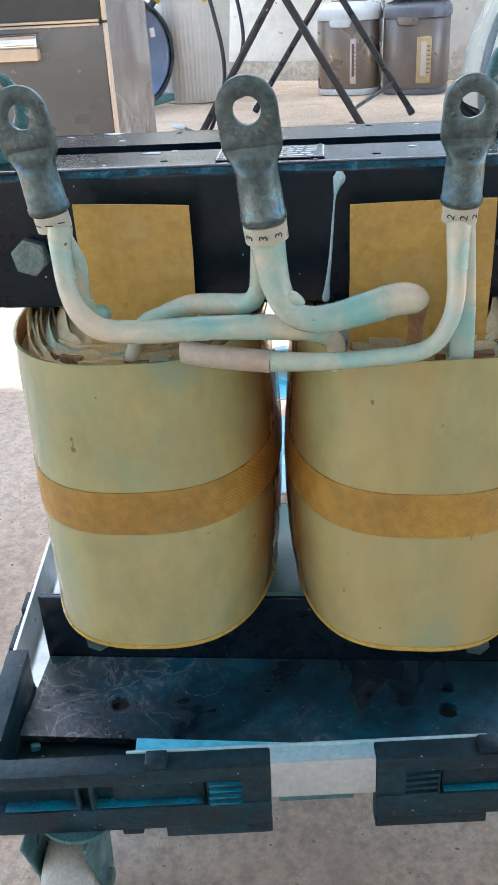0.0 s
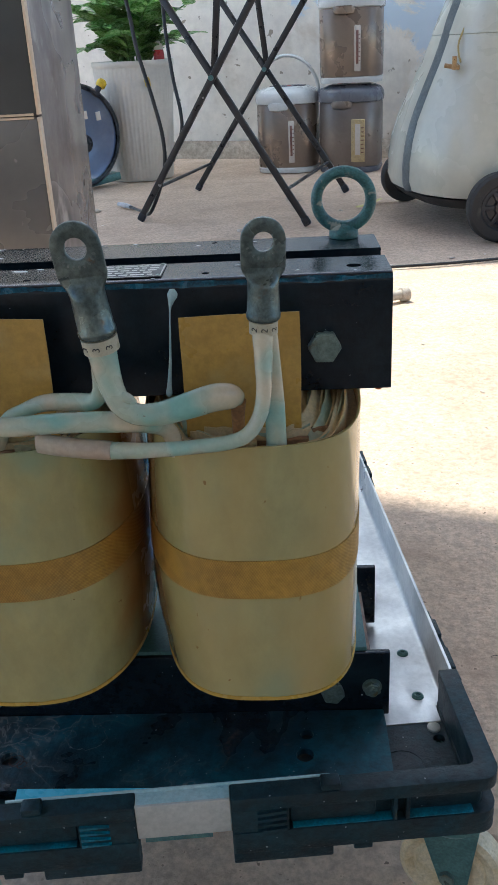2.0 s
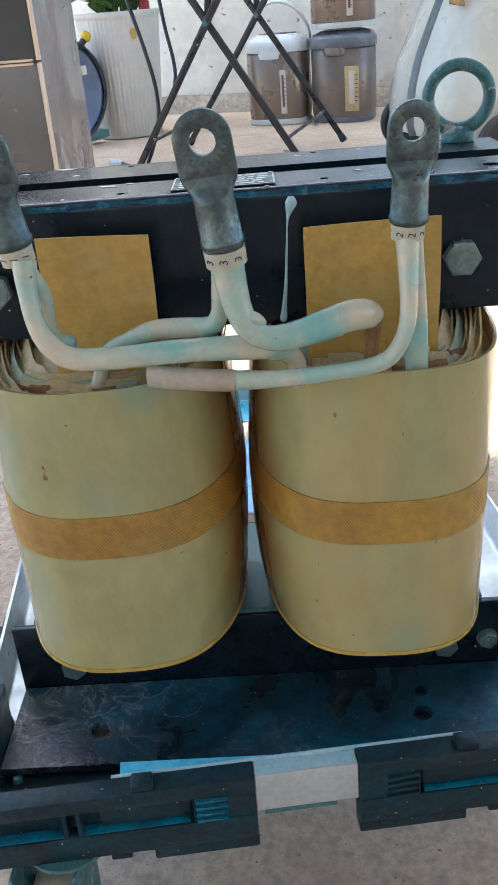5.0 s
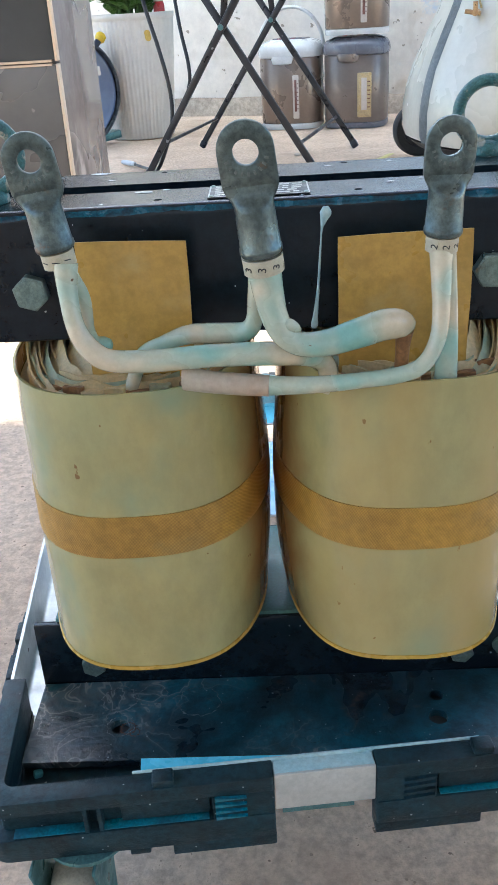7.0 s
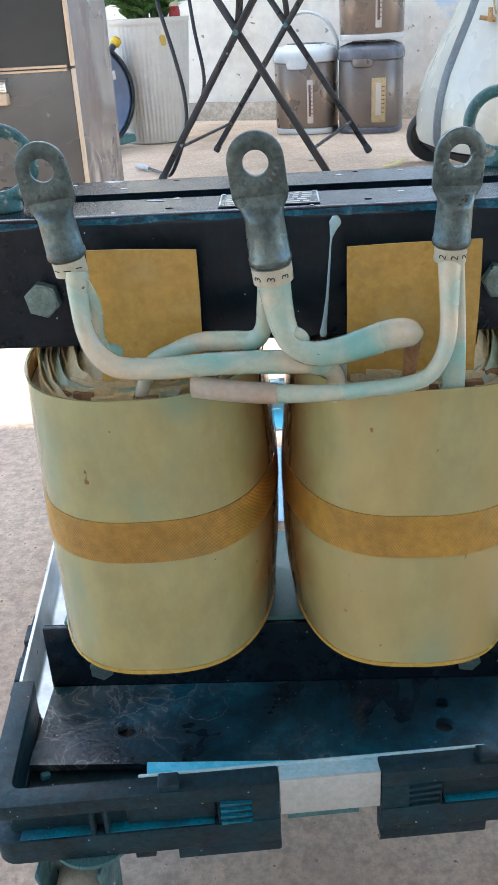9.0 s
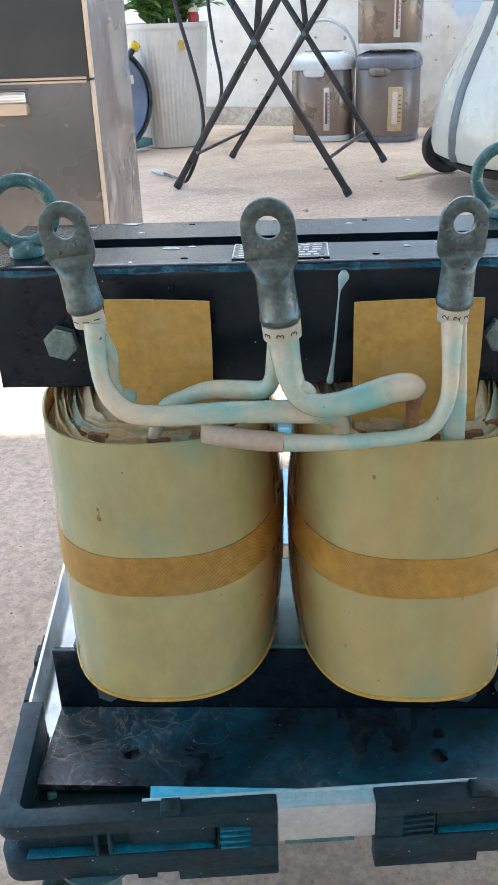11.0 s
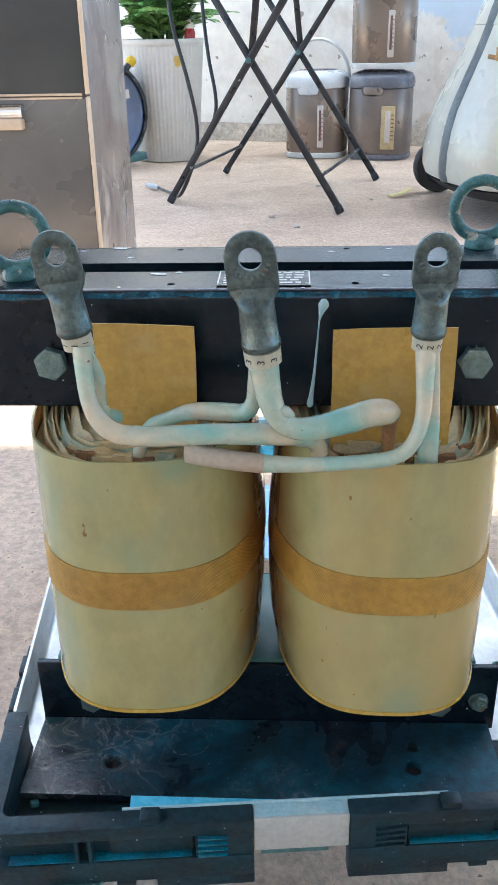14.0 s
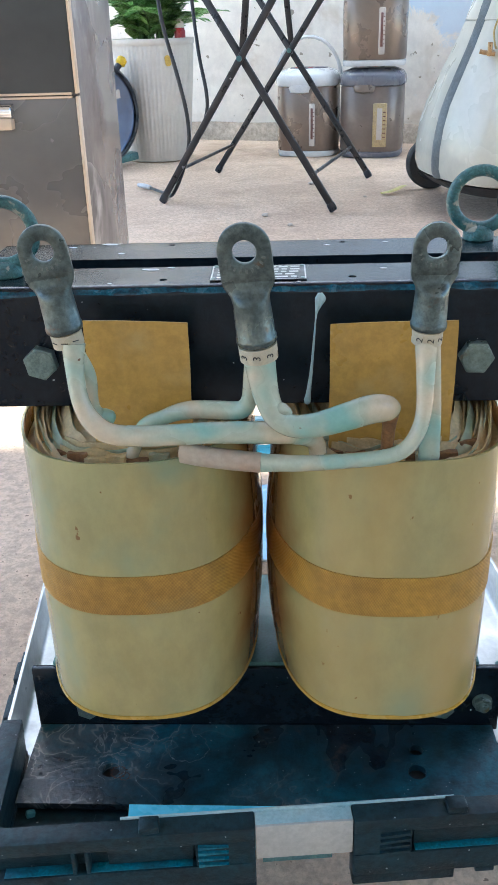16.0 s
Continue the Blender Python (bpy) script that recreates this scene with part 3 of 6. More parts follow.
# coppery tone of the varnish with the light bounced between the coils
COIL_BOUNCE = mat("coppery_bounce", (0.42, 0.23, 0.085), (0.38, 0.22, 0.085), 30, 0.22, fine=0.15, coat=0.2)
LINER = mat("amber_liner", (0.55, 0.29, 0.09), (0.46, 0.22, 0.065), 30, 0.35, fine=0.15)
BAND_LIP = mat("amber_varnish", (0.50, 0.32, 0.06), (0.44, 0.28, 0.05), 40, 0.3, fine=0.1)
COIL_Y = 0.052
for cx, ha, hb, seed, bz, COIL_N, CE, CZ in ((-0.0850, 0.0675, 0.0987, 1, 0.281, 2.6, (2.7, 2.5), 0.1928), (0.0622, 0.0668, 0.1000, 2, 0.2800, 2.8, (2.35, 3.2), 0.1946)):
    N = 120
    wob = lambda t, s=seed: 0.0009 * noise.noise((math.cos(t) * 1.6 + s * 7, math.sin(t) * 1.6, s))
    top = lambda k, s=seed: 0.3635 + 0.0012 * noise.noise((k * 0.09, s * 3.3, 0))
    gap = 1 if cx < 0 else -1
    bow = lambda k, f, s=seed, g=gap: (0.0005 * noise.noise((math.cos(k * 0.0524) * 2, f * 2.5, s)) + g * (0.0046 if g > 0 else 0.0052) * math.sin(math.pi * max(f, 0.0) ** (0.8 if g > 0 else 0.62)) ** 1.5 * max(0, g * math.cos(k * 0.0524)) ** 2 - (0.0034 * (1 - f) * max(0, math.cos(k * 0.0524)) if g < 0 else 0), 0.0005 * noise.noise((math.sin(k * 0.0524) * 2, f * 2.5, s + 9)))
    band_bow = lambda k, f, b_=bow, z=bz, c=CZ: b_(k, (z - 0.0126 + 0.0252 * f - c) / 0.170)
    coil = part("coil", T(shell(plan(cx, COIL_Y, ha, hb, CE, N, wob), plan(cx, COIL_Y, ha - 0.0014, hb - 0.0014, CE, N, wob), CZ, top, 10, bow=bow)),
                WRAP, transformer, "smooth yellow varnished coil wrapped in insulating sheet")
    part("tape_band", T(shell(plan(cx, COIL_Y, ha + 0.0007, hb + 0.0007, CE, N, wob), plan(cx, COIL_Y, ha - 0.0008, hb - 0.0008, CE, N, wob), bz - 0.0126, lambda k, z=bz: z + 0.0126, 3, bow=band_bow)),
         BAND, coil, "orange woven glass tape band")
    # strip on the gap side that carries the other coil's bounce as colour
    bounce = bmesh.new()
    bounce_rows = []
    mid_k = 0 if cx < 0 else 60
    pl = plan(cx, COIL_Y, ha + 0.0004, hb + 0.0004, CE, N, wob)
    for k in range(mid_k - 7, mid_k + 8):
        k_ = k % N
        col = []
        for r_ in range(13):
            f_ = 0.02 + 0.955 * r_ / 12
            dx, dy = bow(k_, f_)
            col.append(bounce.verts.new((pl[k_][0] + dx, pl[k_][1] + dy, CZ + (0.3635 - CZ) * f_)))
        bounce_rows.append(col)
    for p, q in zip(bounce_rows, bounce_rows[1:]):
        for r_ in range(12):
            bounce.faces.new((p[r_], p[r_ + 1], q[r_ + 1], q[r_]))
    part("bounce_strip", T(bounce), COIL_BOUNCE, coil, "coppery strip, varnish and light bounced from the other coil in one colour")
    part("bottom_edge", T(shell(plan(cx, COIL_Y, ha + 0.0006, hb + 0.0006, CE, N, wob), plan(cx, COIL_Y, ha - 0.004, hb - 0.004, CE, N, wob), CZ - 0.0015, lambda k, z=CZ: z + 0.0009 + 0.0006 * noise.noise((k * 0.35, z * 99, 1)), 1, bow=lambda k, f, b_=bow: b_(k, 0.0))),
         BAND_LIP, coil, "amber varnish lip")
    for i, (ins, amp, fr, mt) in enumerate(((0.003, 0.0008, 9, PAPER), (0.0055, 0.0014, 7, PAPER_GREEN), (0.008, 0.0016, 11, PAPER), (0.0105, 0.0016, 9, PAPER), (0.0135, 0.0016, 8, PAPER_GREEN), (0.0165, 0.0014, 12, PAPER), (0.020, 0.0014, 10, PAPER), (0.024, 0.0012, 7, PAPER_GREEN))):
        wv = lambda t, s=seed, q=i, A=amp, F=fr: A * (math.sin(F * t + q * 1.7 + s) * 0.6 + noise.noise((math.cos(t) * 4, math.sin(t) * 4, q + s * 5)))
        gap_ = 0.0058
        p1 = plan(cx, COIL_Y, ha - ins - gap_, hb - ins, CE, 150, wv)
        p2 = plan(cx, COIL_Y, ha - ins - 0.0010 - gap_, hb - ins - 0.0010, CE, 150, wv)
        def ztop(k, q=i, s=seed, pl=p1):
            side = min(max((pl[k][1] + 0.025) / 0.035, 0), 1)
            return (0.3606 if q == 0 else 0.3590 if q == 1 else 0.3535) - 0.0008 * (q % 3) + (0 if q < 2 else 0.006 * side) + 0.0022 * noise.noise((k * 0.25, q, s)) + side * (0.013 + 0.004 * noise.noise((k * 0.4, q * 2, s)))
        part("paper_layer", T(shell(p1, p2, 0.32, ztop, 3)), mt, coil, "wavy paper winding layer")
    wnd = shell(plan(cx, COIL_Y, ha - 0.0105, hb - 0.0105, CE, 80), plan(cx, COIL_Y, 0.030, 0.052, 4, 80), 0.194, lambda k, pl=plan(cx, COIL_Y, ha - 0.0105, hb - 0.0105, CE, 80): 0.3520 + 0.0155 * min(max((pl[k][1] + 0.025) / 0.035, 0), 1), 1)
    part("winding", T(wnd), PAPER, coil, "varnished winding block")
    duct = shell(plan(cx, COIL_Y, ha - 0.0022, hb - 0.0022, CE, 80), plan(cx, COIL_Y, ha - 0.0104, hb - 0.0104, CE, 80), 0.325, lambda k: 0.3525, 1)
    part("winding", T(duct), PAPER, coil)
    part("inner_face", T(shell(plan(cx, COIL_Y, ha - 0.0016, hb - 0.0016, CE, N, wob), plan(cx, COIL_Y, ha - 0.0020, hb - 0.0020, CE, N, wob), 0.3526, lambda k: 0.3622, 1)), LINER, coil, "reddish amber inside of the outer wrap")
    # folded-over paper edges lying on the winding
    for i, (i0, i1, za, zb, mt) in enumerate(((0.0022, 0.0085, 0.3568, 0.3602, PAPER), (0.0080, 0.0150, 0.3560, 0.3600, PAPER_GREEN), (0.0140, 0.0225, 0.3588, 0.3632, PAPER), (0.0215, 0.0300, 0.3598, 0.3640, PAPER))):
        fb = bmesh.new()
        M_ = 170
        rings_ = []
        for r_ in range(4):
            f_ = r_ / 3
            ins = i0 + (i1 - i0) * f_
            ring = []
            for k, (x, y) in enumerate(plan(cx, COIL_Y, ha - ins - 0.0058, hb - ins, CE, M_, lambda t, q=i, s=seed: 0.0011 * noise.noise((math.cos(t) * 6, math.sin(t) * 6, q * 3 + s)))):
                up_ = min(max((y + 0.022) / 0.03, 0), 1) * (0.010 * f_ + 0.002) - (0.0068 if i else 0.0012) * min(max((-0.020 - y) / 0.01, 0), 1)
                ring.append(fb.verts.new((x, y, za + (zb - za) * f_ + up_ + (0.0004 + 0.0014 * f_) * noise.noise((k * 0.33, f_ * 2, i * 5 + seed)))))
            rings_.append(ring)
        for p, q in zip(rings_, rings_[1:]):
            for k in range(M_):
                fb.faces.new((p[k], p[(k + 1) % M_], q[(k + 1) % M_], q[k]))
        part("paper_fold", T(fb), mt, coil, "crumpled folded paper edge")
    # dog-bone spacers standing in the front duct
    for j in range(5):
        u = -0.045 + 0.021 * j + 0.004 * random.uniform(-1, 1)
        yy = COIL_Y - (hb - 0.0135) * (1 - abs(u / (ha - 0.0135)) ** COIL_N) ** (1 / COIL_N)
        sp = prism(arc_outline([(-0.0055, -0.003, 0.001), (-0.0018, -0.001, 0.0008), (0.0018, -0.001, 0.0008), (0.0055, -0.003, 0.001), (0.0055, 0.003, 0.001), (0.0018, 0.001, 0.0008), (-0.0018, 0.001, 0.0008), (-0.0055, 0.003, 0.001)], 2), 0.012, "z")
        part("duct_spacer", T(join(bmesh.new(), sp, pose(cx + u, yy + 0.001, 0.3490, 0, 0, random.uniform(-14, 14)))), (PAPER_GREEN, BROWN, PAPER)[j % 3], coil, "dog-bone duct spacer")
    for j in range(5):
        u = -0.0345 + 0.021 * j + 0.002 * random.uniform(-1, 1)
        yy = COIL_Y - (hb - 0.0135) * (1 - abs(u / (ha - 0.0135)) ** COIL_N) ** (1 / COIL_N)
        if abs(u) > 0.036:
            continue
        part("packing_block", T(box(cx + u - 0.0062, cx + u + 0.0062, yy + 0.001, yy + 0.006, 0.345, 0.3588 + 0.0008 * random.uniform(-1, 1), 0.0004)), (BROWN, PAPER, BROWN)[j % 3], coil, "brown packing block")
    # upright paper strips between the duct and the clamp
    for j in range(4):
        y0 = -0.0285 + 0.0022 * j
        x0, x1 = cx - 0.036 + 0.001 * j, cx + 0.036 - 0.002 * j
        sb = bmesh.new()
        rows_ = []
        for side in (0, 0.0007):
            low, high = [], []
            for k in range(41):
                f_ = k / 40
                x = x0 + (x1 - x0) * f_
                y = y0 + side + 0.0014 * noise.noise((x * 60, j * 3.1, seed)) + 0.010 * (2 * f_ - 1) ** 4
                low.append(sb.verts.new((x, y, 0.350)))
                high.append(sb.verts.new((x, y + 0.0008 * noise.noise((x * 130, j, seed)), 0.3620 + 0.0006 * j + 0.0034 * noise.noise((x * 75, j * 2.3, seed + 4)))))
            rows_.append((low, high))
        (la, ha_), (lb_, hb2) = rows_
        for k in range(40):
            sb.faces.new((la[k], la[k + 1], ha_[k + 1], ha_[k]))
            sb.faces.new((lb_[k], lb_[k + 1], hb2[k + 1], hb2[k]))
            sb.faces.new((ha_[k], ha_[k + 1], hb2[k + 1], hb2[k]))
        part("paper_strip", T(sb), (PAPER, PAPER_GREEN, PAPER, PAPER)[j], coil, "pale upright paper strip")
    if cx > 0:
        sw = []
        for j in range(22):
            a = j * 0.52
            u = -0.0215 + (0.0034 - 0.00008 * j) * math.cos(a)
            sw.append((cx + u, COIL_Y - hb * (1 - abs(u / ha) ** 2.35) ** (1 / 2.35) - 0.0004, 0.2545 + (0.0017 - 0.00004 * j) * math.sin(a), 0.00022))
        part("scribble", T(sweep(sw, 5, 3)), BROWN, coil, "small brown scribbled ring mark")
    # core leg through the coil
    part("core_leg", T(box(cx - 0.029, cx + 0.029, 0.008, 0.097, 0.165, 0.378, 0.0005)), LAMINATION, transformer, "laminated steel core leg")

part("yoke", T(box(-0.152, 0.131, 0.0065, 0.0985, 0.374, 0.4365, 0.0008)), LAMINATION, transformer, "laminated steel top yoke")
part("yoke", T(box(-0.160, 0.134, 0.030, 0.136, 0.119, 0.171, 0.0008)), TEAL, transformer, "teal-painted bottom yoke")

part("core_end", T(box(0.1342, 0.1385, 0.040, 0.126, 0.119, 0.152, 0.0008)), mat("rusty_core_end", (0.30, 0.20, 0.15), (0.22, 0.14, 0.10), 80, 0.7, fine=0.3), transformer, "rusty bare end of the bottom yoke")


def clamp(x0, x1, y_face, y_edge, holes, label):
    s = 1 if y_edge > y_face else -1
    web = [(y_face, 0.3765, 0.001), (y_face + s * 0.006, 0.3765, 0.001), (y_face + s * 0.006, 0.438, 0), (y_face + s * 0.011, 0.438, 0), (y_face + s * 0.011, 0.444, 0), (y_face, 0.444, 0.0055)]
    b = prism(arc_outline(web, 7), x1 - x0, "x")
    bmesh.ops.translate(b, verts=b.verts[:], vec=(x0, 0, 0))
    ya, yb = y_face + s * 0.011, y_edge
    fl = prism([(x0, ya), (x1, ya), (x1, yb), (x0, yb)], 0.006, "z", holes=[(hx, hy, hr, 14) for hx, hy, hr in holes])
    join(b, fl, Matrix.Translation((0, 0, 0.438)))
    return part("clamp", T(b), BLACK, transformer, label, angle=35)


clamp(-0.1672, 0.1435, 0.0, 0.042, [(-0.062, 0.0145, 0.0022), (0.040, 0.0145, 0.0022), (0.1235, 0.019, 0.0042)], "glossy black folded steel clamp with paint specks")
clamp(-0.1725, 0.1435, 0.1085, 0.0625, [(-0.066, 0.0965, 0.002), (0.040, 0.0965, 0.002)], "glossy black folded steel clamp behind")

# uneven teal strip along the rounded front edge of the clamp
edge = bmesh.new()
edge_rows = []
for i in range(150):
    x = -0.1668 + 0.3100 * i / 149
    half = 0.34 * max(0.12, 0.75 + 0.7 * noise.noise((x * 45, 2.2, 0)) + 0.35 * noise.noise((x * 160, 5.2, 0)))
    mid_a = radians(146) + 0.25 * noise.noise((x * 25, 7, 0))
    edge_rows.append([edge.verts.new((x, 0.0055 + 0.00562 * math.cos(a), 0.4385 + 0.00562 * math.sin(a))) for a in np.linspace(mid_a - half, mid_a + half, 6)])
for p, q in zip(edge_rows, edge_rows[1:]):
    for j in range(5):
        edge.faces.new((p[j], p[j + 1], q[j + 1], q[j]))
part("edge_strip", T(edge), EDGE_TEAL, transformer, "uneven teal strip on the clamp edge")
# lower clamp angles and the base plate
part("lower_clamp", T(box(-0.1745, 0.150, 0.0265, 0.0315, 0.1135, 0.168, 0.0008)), BLACK, transformer, "black lower clamp angle")
part("lower_clamp", T(box(-0.1745, 0.151, 0.1365, 0.1415, 0.1135, 0.168, 0.0008)), BLACK, transformer, "black lower clamp angle")
bp = prism(arc_outline([(-0.1735, -0.0445, 0.001), (0.02, -0.0465, 0.01), (0.146, -0.0385, 0.001), (0.146, 0.026, 0.001), (-0.1735, 0.026, 0.001)], 3), 0.005, "z",
           holes=[(-0.116, -0.0165, 0.0062, 20), (0.088, -0.0175, 0.0062, 20), (0.090, 0.002, 0.0048, 18)])
bp.transform(Matrix.Translation((0, 0, 0.1135)))
part("base_plate", T(bp), PLATE, transformer, "worn black steel foot plate with drilled holes")
part("base_plate", T(box(-0.1735, 0.146, 0.142, 0.205, 0.1135, 0.1185, 0.0006)), PLATE, transformer, "worn black steel foot plate behind")


# black sheet added below the plate so that its holes look dark
part("dark_backing", T(box(-0.172, 0.144, -0.030, 0.150, 0.1099, 0.1133, 0.0004)), INK, transformer, "thin black sheet added under the foot plate to darken its holes")


def ring_stain(x, y, r, name, material, w=0.0012):
    b = bmesh.new()
    n = 90
    pts = []
    for k in range(n):
        a = 2 * math.pi * k / n
        rr = r * (1 + 0.22 * noise.noise((math.cos(a) * 2 + x * 50, math.sin(a) * 2, 1)) + 0.08 * noise.noise((math.cos(a) * 8 + x * 50, math.sin(a) * 8, 1)))
        ww = w * (0.1 + 1.5 * abs(noise.noise((math.cos(a) * 5, math.sin(a) * 5 + y * 40, 3))))
        pts.append((b.verts.new((x + rr * math.cos(a), y + rr * math.sin(a), 0.1187)), b.verts.new((x + (rr + ww) * math.cos(a), y + (rr + ww) * math.sin(a), 0.1187))))
    for k in range(n):
        p, q = pts[k], pts[(k + 1) % n]
        b.faces.new((p[0], p[1], q[1], q[0]))
    part(name, T(b), material, transformer, "dried ring stain on the foot plate")


STAIN_GREY = mat("lime_stain", (0.24, 0.25, 0.245), (0.06, 0.07, 0.075), 200, 0.8, fine=0.5)
STAIN_TEAL = mat("teal_stain", (0.03, 0.085, 0.10), (0.02, 0.05, 0.06), 300, 0.6, fine=0.4)
ring_stain(-0.066, 0.004, 0.0135, "stain", STAIN_GREY)
ring_stain(-0.098, 0.011, 0.009, "stain", STAIN_GREY)
ring_stain(-0.120, 0.008, 0.011, "stain", STAIN_GREY, 0.002)
ring_stain(-0.116, -0.0165, 0.0085, "stain", STAIN_GREY)
RUST = mat("rust_bloom", (0.14, 0.065, 0.035), (0.07, 0.04, 0.03), 260, 0.8, fine=0.4)
ring_stain(-0.1105, -0.0185, 0.0045, "stain", RUST, 0.0022)
ring_stain(-0.106, -0.022, 0.003, "stain", RUST, 0.0016)
ring_stain(0.008, -0.030, 0.0055, "stain", STAIN_TEAL, 0.0016)
ring_stain(0.088, -0.0175, 0.0085, "stain", STAIN_TEAL, 0.0012)


def hex_bolt(x, y, z, r, h, turn, shank=0.0, material=ZINC, label="zinc-plated hexagon bolt head", axis=-1):
    b = bmesh.new()
    bmesh.ops.create_cone(b, cap_ends=True, segments=6, radius1=r, radius2=r, depth=h)
    bevel(b, r * 0.06, 2)
    join(b, lathe([(0, h * 0.5), (r * 0.80, h * 0.5), (r * 0.80, h * 0.5 + r * 0.05), (0, h * 0.5 + r * 0.05)], 24))
    if shank:
        prof = [(0, h * 0.5)]
        n = 7
        for k in range(n):
            zz = h * 0.5 + shank * k / n
            prof += [(r * 0.55, zz), (r * 0.47, zz + shank / n * 0.5)]
        prof += [(r * 0.5, h * 0.5 + shank), (0, h * 0.5 + shank)]
        join(b, lathe(prof, 16))
    join(b, lathe([(0, -h * 0.5 - r * 0.12), (r * 1.12, -h * 0.5 - r * 0.12), (r * 1.12, -h * 0.5), (0, -h * 0.5)], 24)) if shank else None
    b.transform(pose(x, y - h / 2, z, 90, 0, 0) @ pose(0, 0, 0, 0, 0, turn))
    return part("bolt", T(b), material, transformer, label, angle=30)


hex_bolt(-0.1295, -0.0002, 0.404, 0.0095, 0.0065, 12)
hex_bolt(0.1055, -0.0002, 0.404, 0.0095, 0.0065, 28)
hex_bolt(-0.137, 0.0262, 0.1365, 0.0085, 0.006, 5)
hex_bolt(0.1095, 0.0262, 0.137, 0.0085, 0.006, 20)
hex_bolt(0.1375, 0.0252, 0.1395, 0.0062, 0.004, 8, 0.0032, label="small bolt with nut and washer")


def eyebolt(x, y, turn):
    b = bmesh.new()
    R, r = 0.0172, 0.0036
    n, m_ = 40, 14
    rings = []
    for k in range(n):
        a = 2 * math.pi * k / n
        rr = r * (1 + 0.12 * max(0, -math.sin(a)))
        rings.append([b.verts.new(((R + rr * math.cos(2 * math.pi * j / m_)) * math.cos(a), rr * 1.05 * math.sin(2 * math.pi * j / m_), 0.0235 + (R + rr * math.cos(2 * math.pi * j / m_)) * math.sin(a))) for j in range(m_)])
    for k in range(n):
        p, q = rings[k], rings[(k + 1) % n]
        for j in range(m_):
            b.faces.new((p[j], p[(j + 1) % m_], q[(j + 1) % m_], q[j]))
    join(b, lathe([(0, 0), (0.0092, 0), (0.0095, 0.0008), (0.0093, 0.004), (0.0072, 0.007), (0.004, 0.0085), (0, 0.009)], 28))
    b.transform(pose(x, y, 0.4442, 0, 0, turn))
    return part("eyebolt", T(b), EYE, transformer, "teal-painted lifting eyebolt, chipped", angle=60)


eye_right = eyebolt(0.1235, 0.098, -4)
eyebolt(-0.1512, 0.029, 8)

PRIMER = mat("red_primer", (0.42, 0.10, 0.04), (0.30, 0.07, 0.03), 90, 0.6, fine=0.3)
part("primer_patch", T(box(0.1180, 0.1318, 0.0440, 0.0605, 0.4367, 0.4374, 0.0003)), PRIMER, transformer, "patch of orange primer on the yoke end")
drop = lathe([(0, -0.0012), (0.0018, -0.0010), (0.0024, 0), (0.0018, 0.0006), (0, 0.0008)], 14)
part("primer_drop", T(join(bmesh.new(), drop, pose(0.1365, 0.0030, 0.3764))), PRIMER, transformer, "drop of red primer under the clamp")

# nameplate on the front clamp
npl = part("nameplate", T(box(-0.0365, 0.0155, 0.0085, 0.0385, 0.4443, 0.4449, 0.0002)), NAMEPLATE, transformer, "black rating plate with bare metal print")
for xa, xb, ya, yb in ((-0.0362, 0.0152, 0.0088, 0.0095), (-0.0362, 0.0152, 0.0375, 0.0382), (-0.0362, -0.0355, 0.0097, 0.0373), (0.0145, 0.0152, 0.0097, 0.0373)):
    part("border", T(box(xa, xb, ya, yb, 0.44492, 0.44502)), PALE_PRINT, npl)
for j in range(5):
    x = -0.033
    yy = 0.0345 - 0.0052 * j
    while x < 0.009:
        L = random.choice((0.003, 0.005, 0.008))
        part("print_bar", T(box(x, min(x + L, 0.012), yy - 0.0012, yy + 0.0010, 0.44492, 0.44502)), PALE_PRINT, npl)
        x += L + 0.0016
for x, y in ((-0.0345, 0.0105), (0.0135, 0.0105), (-0.0345, 0.0365), (0.0135, 0.0365)):
    part("rivet", T(join(bmesh.new(), lathe([(0.0013, 0), (0.0011, 0.0006), (0, 0.0009)], 12), pose(x, y, 0.4449))), ZINC, npl)

# run of dried pale paint on the clamp face
run = sweep([(0.0222, -0.0008, 0.4395, 0.0014, 0.0012), (0.0222, -0.0008, 0.4365, 0.0029, 0.0014), (0.0212, -0.0008, 0.433, 0.0018, 0.0011), (0.0200, -0.0006, 0.427, 0.0005, 0.0007),
             (0.0190, -0.0006, 0.414, 0.0006, 0.0007), (0.0178, -0.0006, 0.398, 0.0008, 0.0007), (0.0162, -0.0006, 0.384, 0.0013, 0.0009), (0.0155, -0.0006, 0.3785, 0.0019, 0.0012), (0.0153, -0.0006, 0.3765, 0.0011, 0.0008)], 10, 6)
part("paint_run", T(run), PAINT_RUN, transformer, "run of dried pale blue paint")


# varnished boards standing before the clamp
def board(x0, x1, z1l, z1r, y, label):
    b = bmesh.new()
    nx, nz = 14, 10
    for side in (0, 0.0009):
        vs = []
        for i in range(nx + 1):
            f = i / nx
            col = []
            for j in range(nz + 1):
                g = j / nz
                zt = z1l + (z1r - z1l) * f
                col.append(b.verts.new((x0 + (x1 - x0) * f + 0.0006 * noise.noise((g * 3, f, x0 * 90)) * (1 if f in (0, 1) else 0), y + side + 0.0016 * math.sin(f * math.pi) * (g - 0.3) + 0.0006 * noise.noise((f * 2, g * 2, y * 99)), 0.346 + (zt - 0.346) * g)))
            vs.append(col)
        for i in range(nx):
            for j in range(nz):
                b.faces.new((vs[i][j], vs[i + 1][j], vs[i + 1][j + 1], vs[i][j + 1]))
    be = [e for e in b.edges if e.is_boundary]
    bmesh.ops.bridge_loops(b, edges=be)
    part("board", T(b), SHEET, transformer, label)


